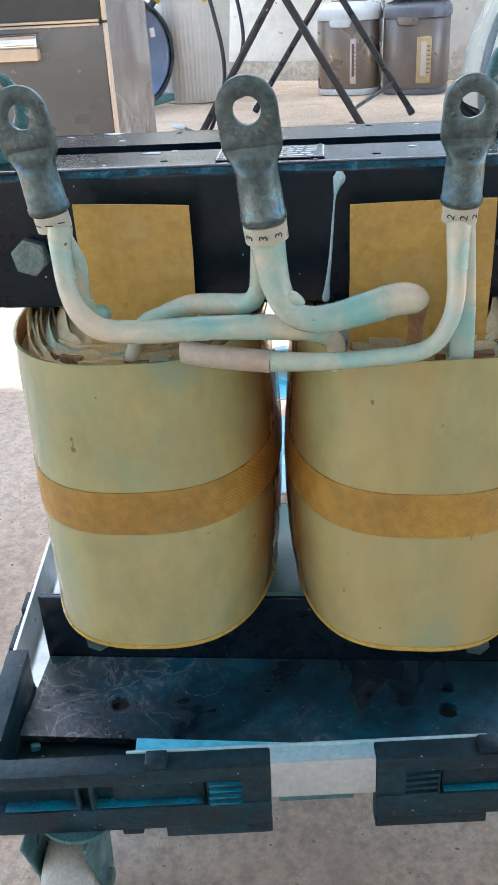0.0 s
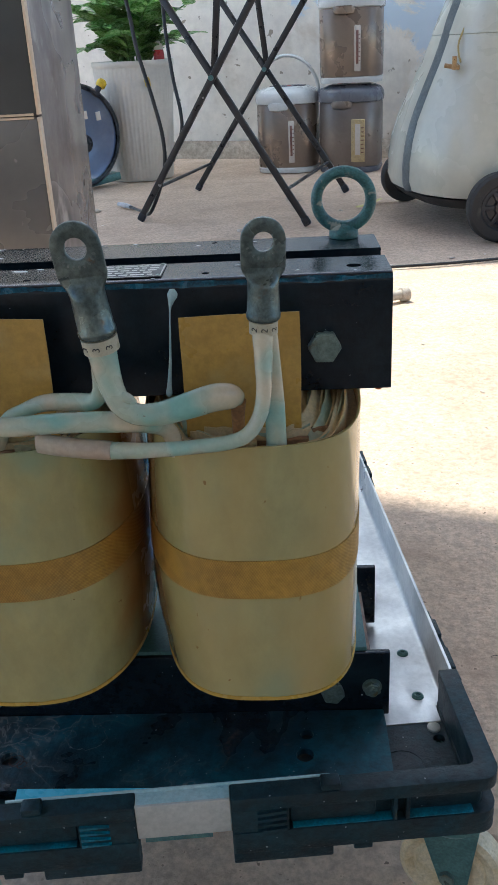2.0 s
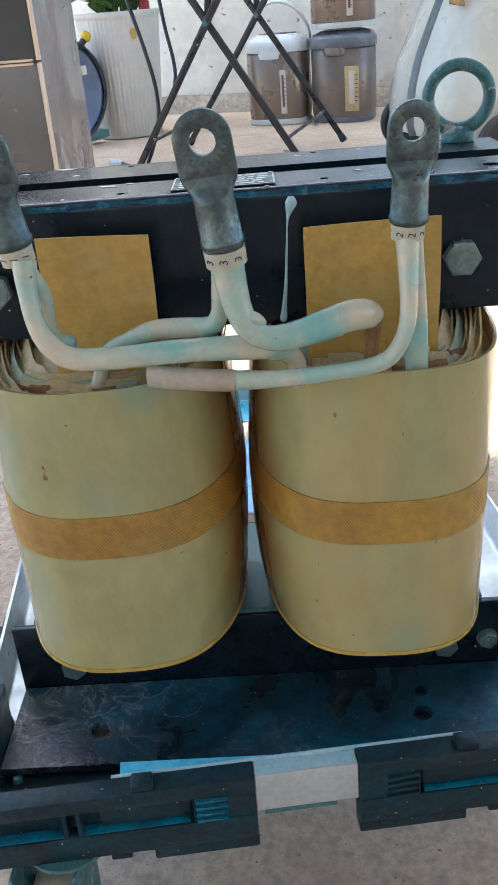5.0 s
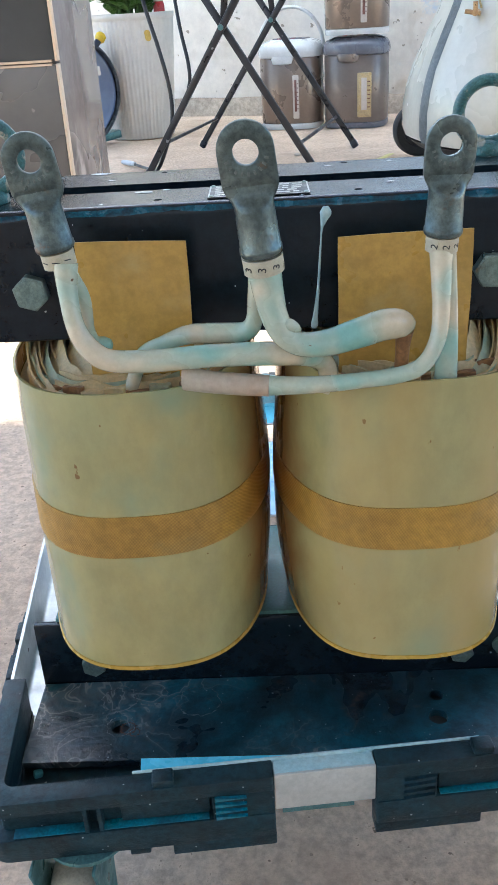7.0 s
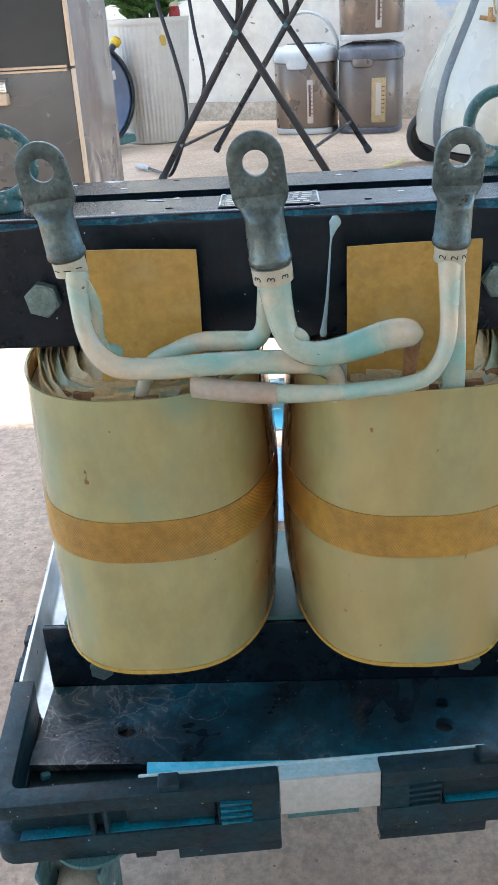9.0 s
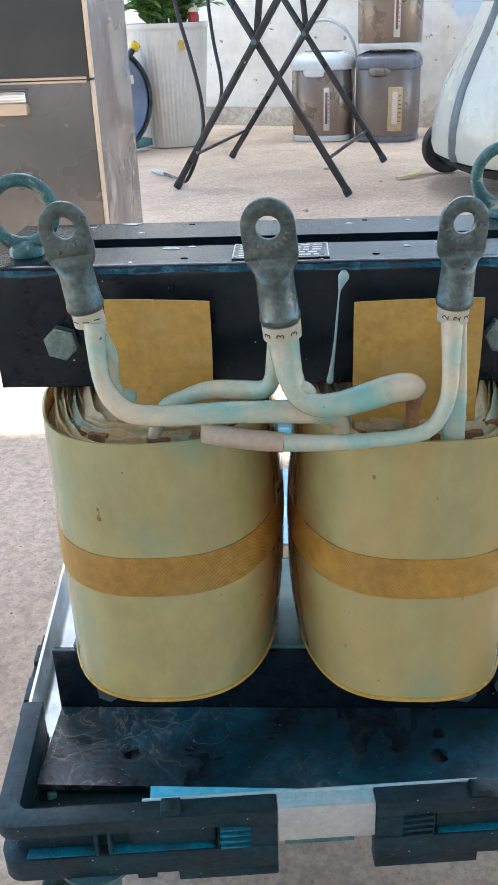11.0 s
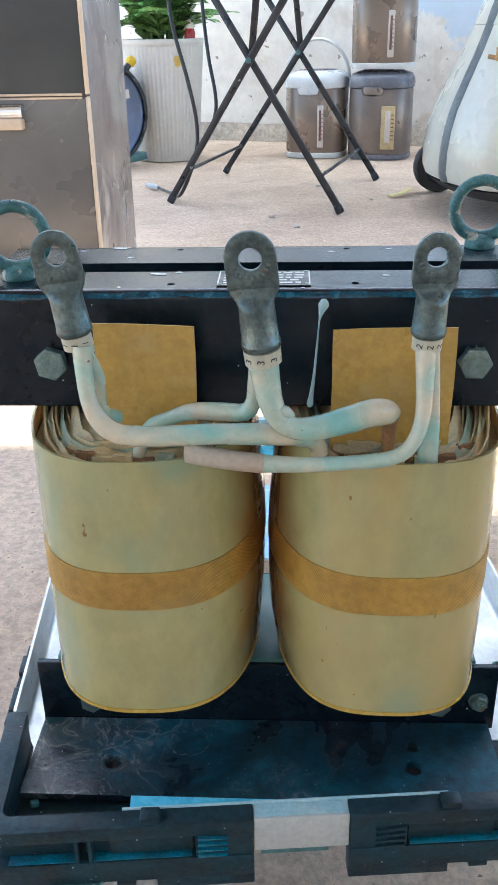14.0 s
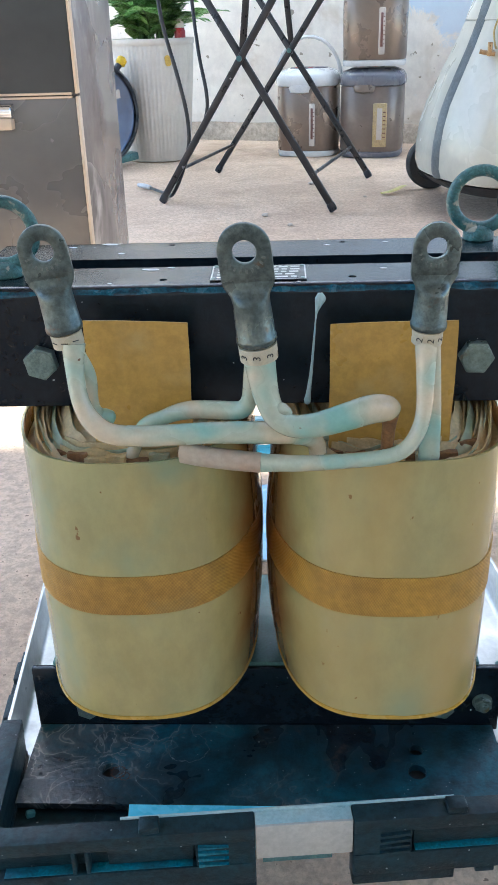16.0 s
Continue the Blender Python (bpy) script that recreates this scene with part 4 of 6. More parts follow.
board(-0.1005, -0.0465, 0.4325, 0.4305, -0.0200, "amber varnished insulating board")
board(0.0265, 0.0915, 0.4285, 0.4295, -0.0200, "amber varnished insulating board")


# cable lugs
def lug(m, label, k=1.0):
    w_, t_ = 0.0117, 0.0016
    arc = [(w_ * math.cos(a), w_ * math.sin(a) + 0.0008) for a in np.linspace(0, math.pi, 17)]
    out = arc + [(-w_, -0.0130), (-w_ * 0.90, -0.0160), (w_ * 0.90, -0.0160), (w_, -0.0130)]
    b = prism(out, 2 * t_, "y", 0.0003, 1, holes=[(0, 0, 0.0053, 28)])
    b.transform(Matrix.Translation((0, -t_, 0)))
    secs = [(-0.0135, w_ * 0.99, t_ * 1.05, 6), (-0.0158, w_ * 0.94, t_ * 1.4, 5), (-0.0178, w_ * 0.84, 0.0030, 3.4), (-0.0195, 0.0089, 0.0054, 2.6), (-0.0213, 0.0084, 0.0075, 2.2), (-0.0240, 0.0084, 0.0083, 2), (-0.039, 0.0089, 0.0088, 2), (-0.0395, 0.0093, 0.0092, 2), (-0.0415, 0.0093, 0.0092, 2), (-0.0425, 0.0089, 0.0088, 2)]
    secs = [(z if z > -0.017 else -0.0165 + (z + 0.0165) * k, a, c, e) for z, a, c, e in secs]
    n = 32
    rings = []
    for z, a, c, e in secs:
        ring = []
        for k in range(n):
            t = 2 * math.pi * k / n
            q = (abs(math.cos(t)) ** e + abs(math.sin(t)) ** e) ** (-1 / e)
            ring.append(b.verts.new((a * q * math.cos(t), c * q * math.sin(t) , z)))
        rings.append(ring)
    for p, q in zip(rings, rings[1:]):
        for k in range(n):
            b.faces.new((p[k], p[(k + 1) % n], q[(k + 1) % n], q[k]))
    b.faces.new(rings[0])
    b.faces.new(rings[-1])
    b.transform(Matrix.Translation((0, 0, -FZ)) @ m)
    return part("cable_lug", b, STEEL, transformer, label, angle=50)


STAMP = mat("stamped_mark", (0.16, 0.185, 0.17), (0.12, 0.14, 0.13), 200, 0.5, metal=0.4)
LUGS = [(pose(-0.1089, -0.0470, 0.4752, 4, -7.6, 3) @ Matrix.Scale(0.985, 4), "1", 0.92), (pose(-0.0147, -0.0584, 0.4758, 6, -5.8, -3) @ Matrix.Scale(1.05, 4), "3", 1.0), (pose(0.0742, -0.0422, 0.4721, 4, 1.6, 6) @ Matrix.Scale(0.955, 4), "2", 0.96)]


def digit_mesh(text, size, material=INK):
    cu = bpy.data.curves.new("digit", 'FONT')
    cu.body, cu.size, cu.align_x, cu.align_y, cu.extrude = text, size, 'CENTER', 'CENTER', 0.00008
    tmp = bpy.data.objects.new("digit_tmp", cu)
    scene.collection.objects.link(tmp)
    me = bpy.data.meshes.new_from_object(tmp.evaluated_get(bpy.context.evaluated_depsgraph_get()))
    bpy.data.objects.remove(tmp)
    me.materials.append(material)
    return me


mark = new("marking", digit_mesh("US", 0.0048, EYE))
mark.parent = eye_right
mark.matrix_basis = Matrix.Translation((0, 0, -FZ)) @ pose(0.1232, 0.0880, 0.4468, 84, 0, -3)
tagged(mark, "raised cast letters")
for m, text, k in LUGS:
    lg = lug(m, "dull tinned copper cable lug stamped with small marks", k)
    for j in range(9):
        a = radians(200 + 17.5 * j)
        mk = box(-0.0005, 0.0005, -0.00185, -0.0014, -0.0009, 0.0009, 0.0001, 1)
        mk.transform(Matrix.Translation((0, 0, -FZ)) @ m @ pose(0.0086 * math.cos(a), 0, 0.0086 * math.sin(a), 0, -math.degrees(a) - 90, 0))
        part("stamp_mark", mk, STAMP, lg)
    dz = 0.026 * (1 - k)
    sr_ = 0.0088 if text == "3" else 0.0078
    sl = lathe([(0.0060, -0.0505 + dz), (sr_, -0.0505 + dz), (sr_ + 0.0001, -0.0434 + dz), (0.0060, -0.0434 + dz), (0.0060, -0.0505 + dz)], 28)
    M = Matrix.Translation((0, 0, -FZ)) @ m
    sl.transform(M)
    sleeve = part("marker_sleeve", sl, TAG, transformer, "cream wire marker sleeve with black digits")
    dm = digit_mesh(text, 0.0050)
    for a in (-42, 0, 42):
        d = new("digit", dm)
        d.parent = sleeve
        d.matrix_basis = M @ pose(0, 0, 0, 0, 0, a) @ pose(0, -sr_ - 0.00008, -0.0470 + dz, 90, 0, 0) @ pose(0, 0, 0, 0, 0, 82)
    core = rod((0, 0, -0.036), (0, 0, -0.048 + dz), 0.0062, 20)
    core.transform(M)
    part("bare_end", core, BROWN, transformer, "brown bare cable end")


def cable(pts, label, material=CABLE, **kw):
    pts = [(*p[:3], *(0.95 * r for r in p[3:])) for p in pts]
    return part("cable", T(sweep(pts, 18, 10, **kw)), material, transformer, label, angle=70)


cable([(-0.0997, -0.0472, 0.4295, 0.0062, 0.006), (-0.0998, -0.0502, 0.4169, 0.0048, 0.0048), (-0.0981, -0.0532, 0.4027, 0.0047), (-0.0934, -0.0546, 0.3920, 0.0054), (-0.0842, -0.0554, 0.3849, 0.0057), (-0.0650, -0.0551, 0.3833, 0.0057),
       (-0.0347, -0.0540, 0.3841, 0.0058), (-0.0044, -0.0514, 0.3827, 0.0061), (0.0107, -0.0451, 0.3786, 0.0058), (0.0188, -0.0368, 0.3700, 0.0052), (0.0208, -0.0307, 0.3549, 0.005)], "cream sleeved cable bent sideways over the coils")
cable([(-0.0980, -0.0452, 0.4235, 0.0034, 0.0034), (-0.0950, -0.0420, 0.4108, 0.0038), (-0.0960, -0.0390, 0.3946, 0.0042), (-0.0945, -0.0359, 0.3867, 0.0047), (-0.0899, -0.0338, 0.3847, 0.0048, 0.0044), (-0.0866, -0.0332, 0.3843, 0.0034, 0.0032), (-0.0854, -0.0331, 0.3842, 0.0008, 0.0008)], "cream sleeved cable strand, short")
cable([(-0.0095, -0.0539, 0.4277, 0.0082, 0.0078), (-0.0078, -0.0551, 0.4136, 0.0074, 0.007), (-0.0054, -0.0561, 0.4024, 0.0066), (-0.0012, -0.0570, 0.3938, 0.0062), (0.0067, -0.0568, 0.3887, 0.006), (0.0189, -0.0546, 0.3882, 0.0066),
       (0.0330, -0.0513, 0.3907, 0.0076, 0.006), (0.0450, -0.0475, 0.3928, 0.0080, 0.006), (0.0525, -0.0446, 0.3922, 0.0076, 0.006), (0.0570, -0.0428, 0.3902, 0.0060, 0.005), (0.0592, -0.0418, 0.3884, 0.0030, 0.0026)], "thick cream sleeved cable with a blunt folded end")
cable([(0.0572, -0.0362, 0.3861, 0.0048), (0.0567, -0.0341, 0.3760, 0.0038), (0.0562, -0.0310, 0.3517, 0.0036)], "brown bare conductor going down into the coil", BROWN)
cable([(-0.0121, -0.0497, 0.4273, 0.0042, 0.004), (-0.0136, -0.0461, 0.4096, 0.0042), (-0.0151, -0.0436, 0.3969, 0.0044), (-0.0201, -0.0416, 0.3909, 0.005), (-0.0318, -0.0388, 0.3899, 0.0054, 0.005), (-0.0470, -0.0360, 0.3889, 0.005),
       (-0.0601, -0.0332, 0.3839, 0.0042), (-0.0722, -0.0294, 0.3764, 0.004), (-0.0803, -0.0264, 0.3572, 0.004)], "cream sleeved cable arching into the coil")
cable([(0.0722, -0.0413, 0.4260, 0.006, 0.0056), (0.0720, -0.0451, 0.4124, 0.005), (0.0716, -0.0501, 0.3961, 0.0043), (0.0692, -0.0537, 0.3850, 0.0041), (0.0629, -0.0568, 0.3759, 0.0041), (0.0523, -0.0580, 0.3717, 0.0041), (0.0310, -0.0584, 0.3697, 0.0041),
       (0.0108, -0.0582, 0.3687, 0.0044), (-0.0094, -0.0576, 0.3690, 0.005)], "cream sleeved cable bent sideways along the coil rims")
cable([(-0.0094, -0.0576, 0.3690, 0.0054), (-0.0246, -0.0563, 0.3701, 0.0057, 0.005), (-0.0397, -0.0536, 0.3711, 0.006, 0.004), (-0.0504, -0.0497, 0.3717, 0.0066, 0.003)], "pinkish sleeve with a square cut end", CABLE_PINK)
cable([(0.0758, -0.0385, 0.4260, 0.004, 0.003), (0.0763, -0.0389, 0.4104, 0.0046, 0.003), (0.0769, -0.0399, 0.3850, 0.0056, 0.003), (0.0772, -0.0413, 0.3496, 0.006, 0.003)], "flat cream sleeved strand going straight down")
cable([(-0.0030, -0.0585, 0.4010, 0.0010), (0.0005, -0.0590, 0.3995, 0.0030), (0.0035, -0.0590, 0.3980, 0.0026), (0.0060, -0.0580, 0.3962, 0.0010)], "pinched fold of the sleeve at the bend")

# ---------------- dolly ----------------
DOLLY_YAW = 5.2
DOLLY_M = pose(0.2085, -0.0645, 0, 0, 0, DOLLY_YAW)   # its front right outer corner
DW, DD = 0.392, 0.60
dolly = thing("dolly", "black plastic cornered furniture dolly with aluminium rails on casters", "dolly", DOLLY_M)


OVERSPRAY = mat("teal_overspray", (0.014, 0.20, 0.275), (0.010, 0.10, 0.14), 60, 0.4, fine=0.4)


def corner(mx, my, ou, ov, L, S=0.104):
    """A plastic corner: u runs to the middle along the front, v along the side."""
    def put(b):
        b.transform(Matrix.Translation((ou, ov, 0)) @ Matrix.Diagonal((mx, my, 1, 1)))
        bmesh.ops.recalc_face_normals(b, faces=b.faces[:])
        return b
    # upper rim, a rounded L in plan
    rim = prism(arc_outline([(0, 0, 0.012), (-L, 0, 0.002), (-L, 0.013, 0.001), (-0.013, 0.013, 0.006), (-0.013, S, 0.001), (0, S, 0.002)], 6), 0.010, "z", 0.0014, 2)
    rim.transform(Matrix.Translation((0, 0, 0.133)))
    b = rim
    # recessed wall under the rim
    join(b, prism(arc_outline([(-0.008, 0.008, 0.005), (-L, 0.008, 0.001), (-L, 0.0125, 0.001), (-0.0125, 0.0125, 0.004), (-0.0125, S - 0.0005, 0.001), (-0.008, S - 0.0005, 0.001)], 4), 0.046, "z"), Matrix.Translation((0, 0, 0.094)))
    # lower skirt, stepped
    join(b, prism(arc_outline([(0, 0, 0.012), (-L, 0, 0.002), (-L, 0.013, 0.001), (-0.013, 0.013, 0.006), (-0.013, S, 0.001), (0, S, 0.002)], 6), 0.017, "z", 0.0012, 2), Matrix.Translation((0, 0, 0.0975)))
    join(b, box(-L, -0.105, 0.0003, 0.0127, 0.089, 0.0985, 0.001))
    join(b, box(-0.092, -0.080, 0.0003, 0.0127, 0.0925, 0.0985, 0.001))
    # side tongue along the rail
    join(b, prism(arc_outline([(-0.0026, S - 0.002, 0), (0.0042, S - 0.002, 0), (0.0012, 0.188, 0.0008), (-0.0026, 0.188, 0)], 3), 0.041, "z", 0.001, 1), Matrix.Translation((0, 0, 0.094)))
    join(b, box(-0.0024, 0.0022, 0.150, 0.170, 0.1345, 0.1395, 0.001))
    join(b, box(-0.0024, 0.0028, 0.112, 0.136, 0.1345, 0.1380, 0.001))
    main = part("corner", put(b), PLASTIC, dolly, "black moulded plastic dolly corner, scuffed", angle=35)
    # ribs and slots on the front
    for u in (-0.058, -0.066, -L + 0.034):
        part("rib", put(box(u - 0.0012, u + 0.0012, 0.0006, 0.0085, 0.113, 0.1345, 0.0004)), PLASTIC, main)
    part("panel", put(box(-L + 0.037, -0.078, 0.0036, 0.0085, 0.1175, 0.1325, 0.0006)), PLASTIC, main)
    part("panel", put(box(-L + 0.0002, -L + 0.0355, 0.0006, 0.0085, 0.1135, 0.1335, 0.0006)), PLASTIC, main)
    for k in range(4):
        zf = 0.1158 + 0.0048 * k
        fin = prism([(-L + 0.034, zf), (-L + 0.034, zf + 0.0024), (-L + 0.016, zf + 0.0008)], 0.0026, "y")
        fin.transform(Matrix.Translation((0, -0.0016, 0)))
        part("fin", put(fin), OVERSPRAY if mx < 0 else PLASTIC, main, "tapered moulded fin")
    for ua, ub in ((-0.0565, -0.016), (-L + 0.038, -0.067)):
        part("ledge_paint", put(box(ua, ub, 0.0012, 0.0079, 0.1146, 0.1152, 0.0001)), OVERSPRAY, main, "teal paint overspray on the ledge")
    part("catch", put(box(-L + 0.056, -L + 0.068, 0.001, 0.011, 0.1425, 0.1478, 0.0012)), PLASTIC, main)
    # deck inside the corner
    deck = prism([(-0.106, 0.0125), (-0.0125, 0.0125), (-0.0125, 0.088), (-0.106, 0.088)], 0.012, "z", holes=[(-0.0195, 0.072, 0.0042, 16)])
    deck.transform(Matrix.Translation((0, 0, 0.0975)))
    part("deck", put(deck), PLASTIC, main, "flat black corner deck")
    rg = shell(plan(-0.050, 0.049, 0.0150, 0.0150, 2, 40), plan(-0.050, 0.049, 0.0142, 0.0142, 2, 40), 0.109, lambda k: 0.1099)
    part("mould_ring", put(rg), PLASTIC, main)
    bt = lathe([(0.0048, 0.109), (0.0046, 0.1112), (0.003, 0.1118), (0, 0.112)], 20)
    bt.transform(Matrix.Translation((-0.0205, 0.0825, 0)))
    part("button", put(bt), ALU_MATT, main, "round white plastic button")
    sc = lathe([(0.0032, 0.100), (0.0032, 0.1055), (0.0018, 0.1062), (0.0016, 0.1045), (0, 0.1045)], 16)
    sc.transform(Matrix.Translation((-0.0195, 0.072, 0)))
    part("screw", put(sc), BRACKET, main)
    return main


corner(1, 1, 0, 0, 0.1680)
corner(-1, 1, -DW, 0, 0.1655)
corner(1, -1, 0, DD, 0.1680)
corner(-1, -1, -DW, DD, 0.1655)


def side_rail(mx, ou):
    def put(b):
        b.transform(Matrix.Translation((ou, 0, 0)) @ Matrix.Diagonal((mx, 1, 1, 1)))
        bmesh.ops.recalc_face_normals(b, faces=b.faces[:])
        return b
    pr = prism(arc_outline([(-0.060, 0.1080, 0), (-0.0030, 0.1080, 0.003), (-0.0030, 0.1430, 0), (-0.0050, 0.1430, 0), (-0.0050, 0.1102, 0.004), (-0.060, 0.1102, 0)], 4), DD - 0.2090, "y")
    pr.transform(Matrix.Translation((0, 0.1045, 0)))
    for va, vb in ((0.0885, 0.1045), (DD - 0.1045, DD - 0.0885)):
        join(pr, prism(arc_outline([(-0.060, 0.1080, 0), (-0.0136, 0.1080, 0), (-0.0136, 0.1102, 0), (-0.060, 0.1102, 0)], 3), vb - va, "y"), Matrix.Translation((0, va, 0)))
    r = part("rail", put(pr), ALU, dolly, "bright aluminium angle rail", angle=30)
    for v in (0.116, 0.167, DD - 0.167, DD - 0.116):
        rv = lathe([(0.0046, 0.1100), (0.0043, 0.1112), (0.0026, 0.1121), (0.0017, 0.1117), (0.0016, 0.1106), (0, 0.1106)], 18)
        rv.transform(Matrix.Translation((-0.024, v, 0)))
        part("rivet", put(rv), BRACKET, r, "hollow steel rivet")
    return r


side_rail(1, 0)
side_rail(-1, -DW)


def cross_rail(v0, sv, film_w):
    """Front or back rail between the corners; sv points inwards."""
    def put(b):
        b.transform(Matrix.Translation((0, v0, 0)) @ Matrix.Diagonal((1, sv, 1, 1)))
        bmesh.ops.recalc_face_normals(b, faces=b.faces[:])
        return b
    u0, u1 = -DW + 0.1658, -0.1683
    face = box(u0, u1, 0.0012, 0.0030, 0.1165, 0.1430, 0.0004)
    r = part("rail", put(face), ALU_MATT, dolly, "white-faced aluminium cross rail")
    part("label_slot", put(box(u0 + 0.004, u1 - 0.012, 0.003, 0.0045, 0.111, 0.1166, 0.0003)), BRACKET, r)
    part("lip", put(box(-DW + 0.086, -0.105, 0.0131, 0.0146, 0.110, 0.1442, 0.0004)), FILM_EDGE, r, "pale cyan film edge on the rail lip")
    part("top_web", put(box(u0, u1, 0.0031, 0.0130, 0.1405, 0.1425, 0.0003)), FILM_EDGE, r)
    part("flange", put(box(-DW + 0.107, -0.107, 0.0147, 0.070, 0.1075, 0.1095, 0.0003)), ALU, r)
    if sv > 0:
        fold = prism([(-DW + 0.090, 0.0149), (-0.165, 0.0149), (-0.165, 0.0153), (-DW + 0.090, 0.0290)], 0.0006, "z")
        fold.transform(Matrix.Translation((0, 0, 0.1375)))
        part("loose_film", put(fold), FILM_BLUE, r, "loose strip of light blue protective film")
    part("film", put(box(-DW + 0.108, -0.109, 0.0150, film_w, 0.1097, 0.1101)), FILM_BLUE, r, "light blue protective film")


cross_rail(0, 1, 0.068)
cross_rail(DD, -1, 0.068)
mid = part("rail", box(-DW + 0.062, -0.062, 0.335, 0.485, 0.1075, 0.1095, 0.0003), ALU, dolly, "flat aluminium cross panel")
part("film", box(-DW + 0.063, -0.063, 0.336, 0.484, 0.1097, 0.1101), FILM_PALE, mid, "light blue protective film")


def caster(u, v, turn, wheel_mat, r=0.035, wid=0.020):
    m = pose(u, v, 0, 0, 0, turn)
    def put(b):
        b.transform(m)
        return b
    base = put(lathe([(0, 0.097), (0.026, 0.097), (0.026, 0.0945), (0.020, 0.093), (0.019, 0.086), (0.016, 0.082), (0, 0.082)], 28))
    c = part("caster", base, BRACKET, dolly, "small swivel caster with nylon wheel")
    wl = lathe([(0.006, -wid / 2), (r * 0.62, -wid / 2), (r * 0.70, -wid / 2 + 0.004), (r * 0.86, -wid / 2 + 0.002), (r * 0.97, -wid * 0.32), (r, 0), (r * 0.97, wid * 0.32), (r * 0.86, wid / 2 - 0.002), (r * 0.70, wid / 2 - 0.004), (r * 0.62, wid / 2), (0.006, wid / 2), (0.006, -wid / 2)], 40)
    wl.transform(pose(0, 0.012, r - 0.004, 90, 0, 0))
    part("wheel", put(wl), wheel_mat, c, "cream nylon caster wheel, dirty")
    for s in (-1, 1):
        fk = prism(arc_outline([(-0.026, 0.088, 0.002), (0.020, 0.088, 0.002), (0.013, 0.021, 0.008), (-0.004, 0.021, 0.007)], 4), 0.002, "y", 0.0004, 1)
        fk.transform(Matrix.Translation((0, 0.012 + s * (wid / 2 + 0.0025) - 0.001, 0)))
        part("fork", put(fk), BRACKET, c)
    ax = rod((0, 0.012 - wid / 2 - 0.007, r - 0.004), (0, 0.012 + wid / 2 + 0.007, r - 0.004), 0.0055, 6)
    part("axle", put(ax), ZINC, c)


caster(-0.022, 0.026, -26, WHEEL, 0.036, 0.024)
caster(-DW + 0.054, 0.020, 84, BEIGE, 0.035, 0.032)
caster(-0.050, DD - 0.055, 30, WHEEL)
caster(-DW + 0.055, DD - 0.055, 60, WHEEL)

chip = box(-0.004, 0.004, -0.003, 0.003, 0, 0.006, 0.0018, 2)
ch = mesh_ob("plastic_chip", chip, mat("teal_plastic", (0.08, 0.30, 0.31), (0.06, 0.24, 0.26), 200, 0.4))
ch.matrix_basis = pose(-0.1640, -0.0475, 0.1097, 0, 12, 30) @ Matrix.Scale(0.75, 4)
tagged(ch, "small chip of teal plastic lying on the dolly deck", "chip")

# ---------------- cabinet ----------------
CAB_GLASS = mat("smoked_door", (0.058, 0.064, 0.066), (0.042, 0.048, 0.050), 2.5, 0.14, fine=0.05, rough_var=0.06, coat=0.4)
CAB_DOOR = mat("grey_steel_door", (0.175, 0.168, 0.16), (0.145, 0.14, 0.135), 4, 0.30, metal=0.5, fine=0.06, rough_var=0.08, spots=(0.30, 0.28, 0.26), spot_scale=24, spot_at=0.70)
CAB_TRIM = mat("champagne_trim", (0.62, 0.51, 0.39), (0.56, 0.46, 0.35), 12, 0.45, metal=0.3, fine=0.05)
# the pale and dark blotches put the film's reflections into the colour
CAB_SIDE = mat("filmed_steel_side", (0.22, 0.198, 0.188), (0.12, 0.11, 0.106), 4.5, 0.34, metal=0.2, bump=0.5, bump_scale=8, fine=0.2, fine_scale=30, big_detail=3, spec=0.35,
               stain=(0.38, 0.35, 0.335), stain_scale=7, stain_at=0.57, stain_w=0.12, stain_detail=8, stretch=(1, 0.7, 0.6))
CHROME = mat("chrome", (0.75, 0.76, 0.77), (0.68, 0.69, 0.70), 40, 0.12, metal=1.0, fine=0.05)
cabinet = thing("cabinet", "grey steel disinfection cabinet with champagne door trims", "cabinet", pose(-0.7015, 1.43, 0))
part("body", box(-0.30, 0.30, 0.022, 0.45, 0.03, 0.86, 0.004), CAB_SIDE, cabinet, "dented mirror-like steel carcass")
for z0, z1, mt, nm in ((0.05, 0.441, CAB_DOOR, "grey steel lower door"), (0.450, 0.855, CAB_GLASS, "dark smoked glass upper door")):
    d = part("door", box(-0.2945, 0.2945, 0.0, 0.021, z0, z1, 0.003), mt, cabinet, nm)
    part("trim", box(0.2950, 0.3005, -0.002, 0.021, z0 - 0.002, z1 + 0.002, 0.001), CAB_TRIM, d, "champagne metal edge strip")
    part("trim", box(-0.3005, -0.2950, -0.002, 0.021, z0 - 0.002, z1 + 0.002, 0.001), CAB_TRIM, d, "champagne metal edge strip")
    part("trim", box(-0.288, 0.288, -0.0025, 0.006, z1 - 0.0015 if z0 < 0.1 else z0 - 0.004, z1 + 0.003 if z0 < 0.1 else z0 + 0.001, 0.001), CAB_TRIM, d, "champagne metal edge strip")
    if z0 < 0.1:
        hb = prism(arc_outline([(-0.030, 0.407, 0.006), (-0.030, 0.429, 0.010), (0.0, 0.433, 0), (0.0, 0.403, 0)], 5), 0.30, "x", 0.0015, 1)
        hb.transform(Matrix.Translation((-0.132, 0, 0)))
        hd = part("handle", hb, CHROME, d, "wide chrome grip")
        part("grip_underside", box(-0.130, 0.166, -0.0270, -0.001, 0.384, 0.4065, 0.002), CAB_TRIM, hd, "champagne grip underside")
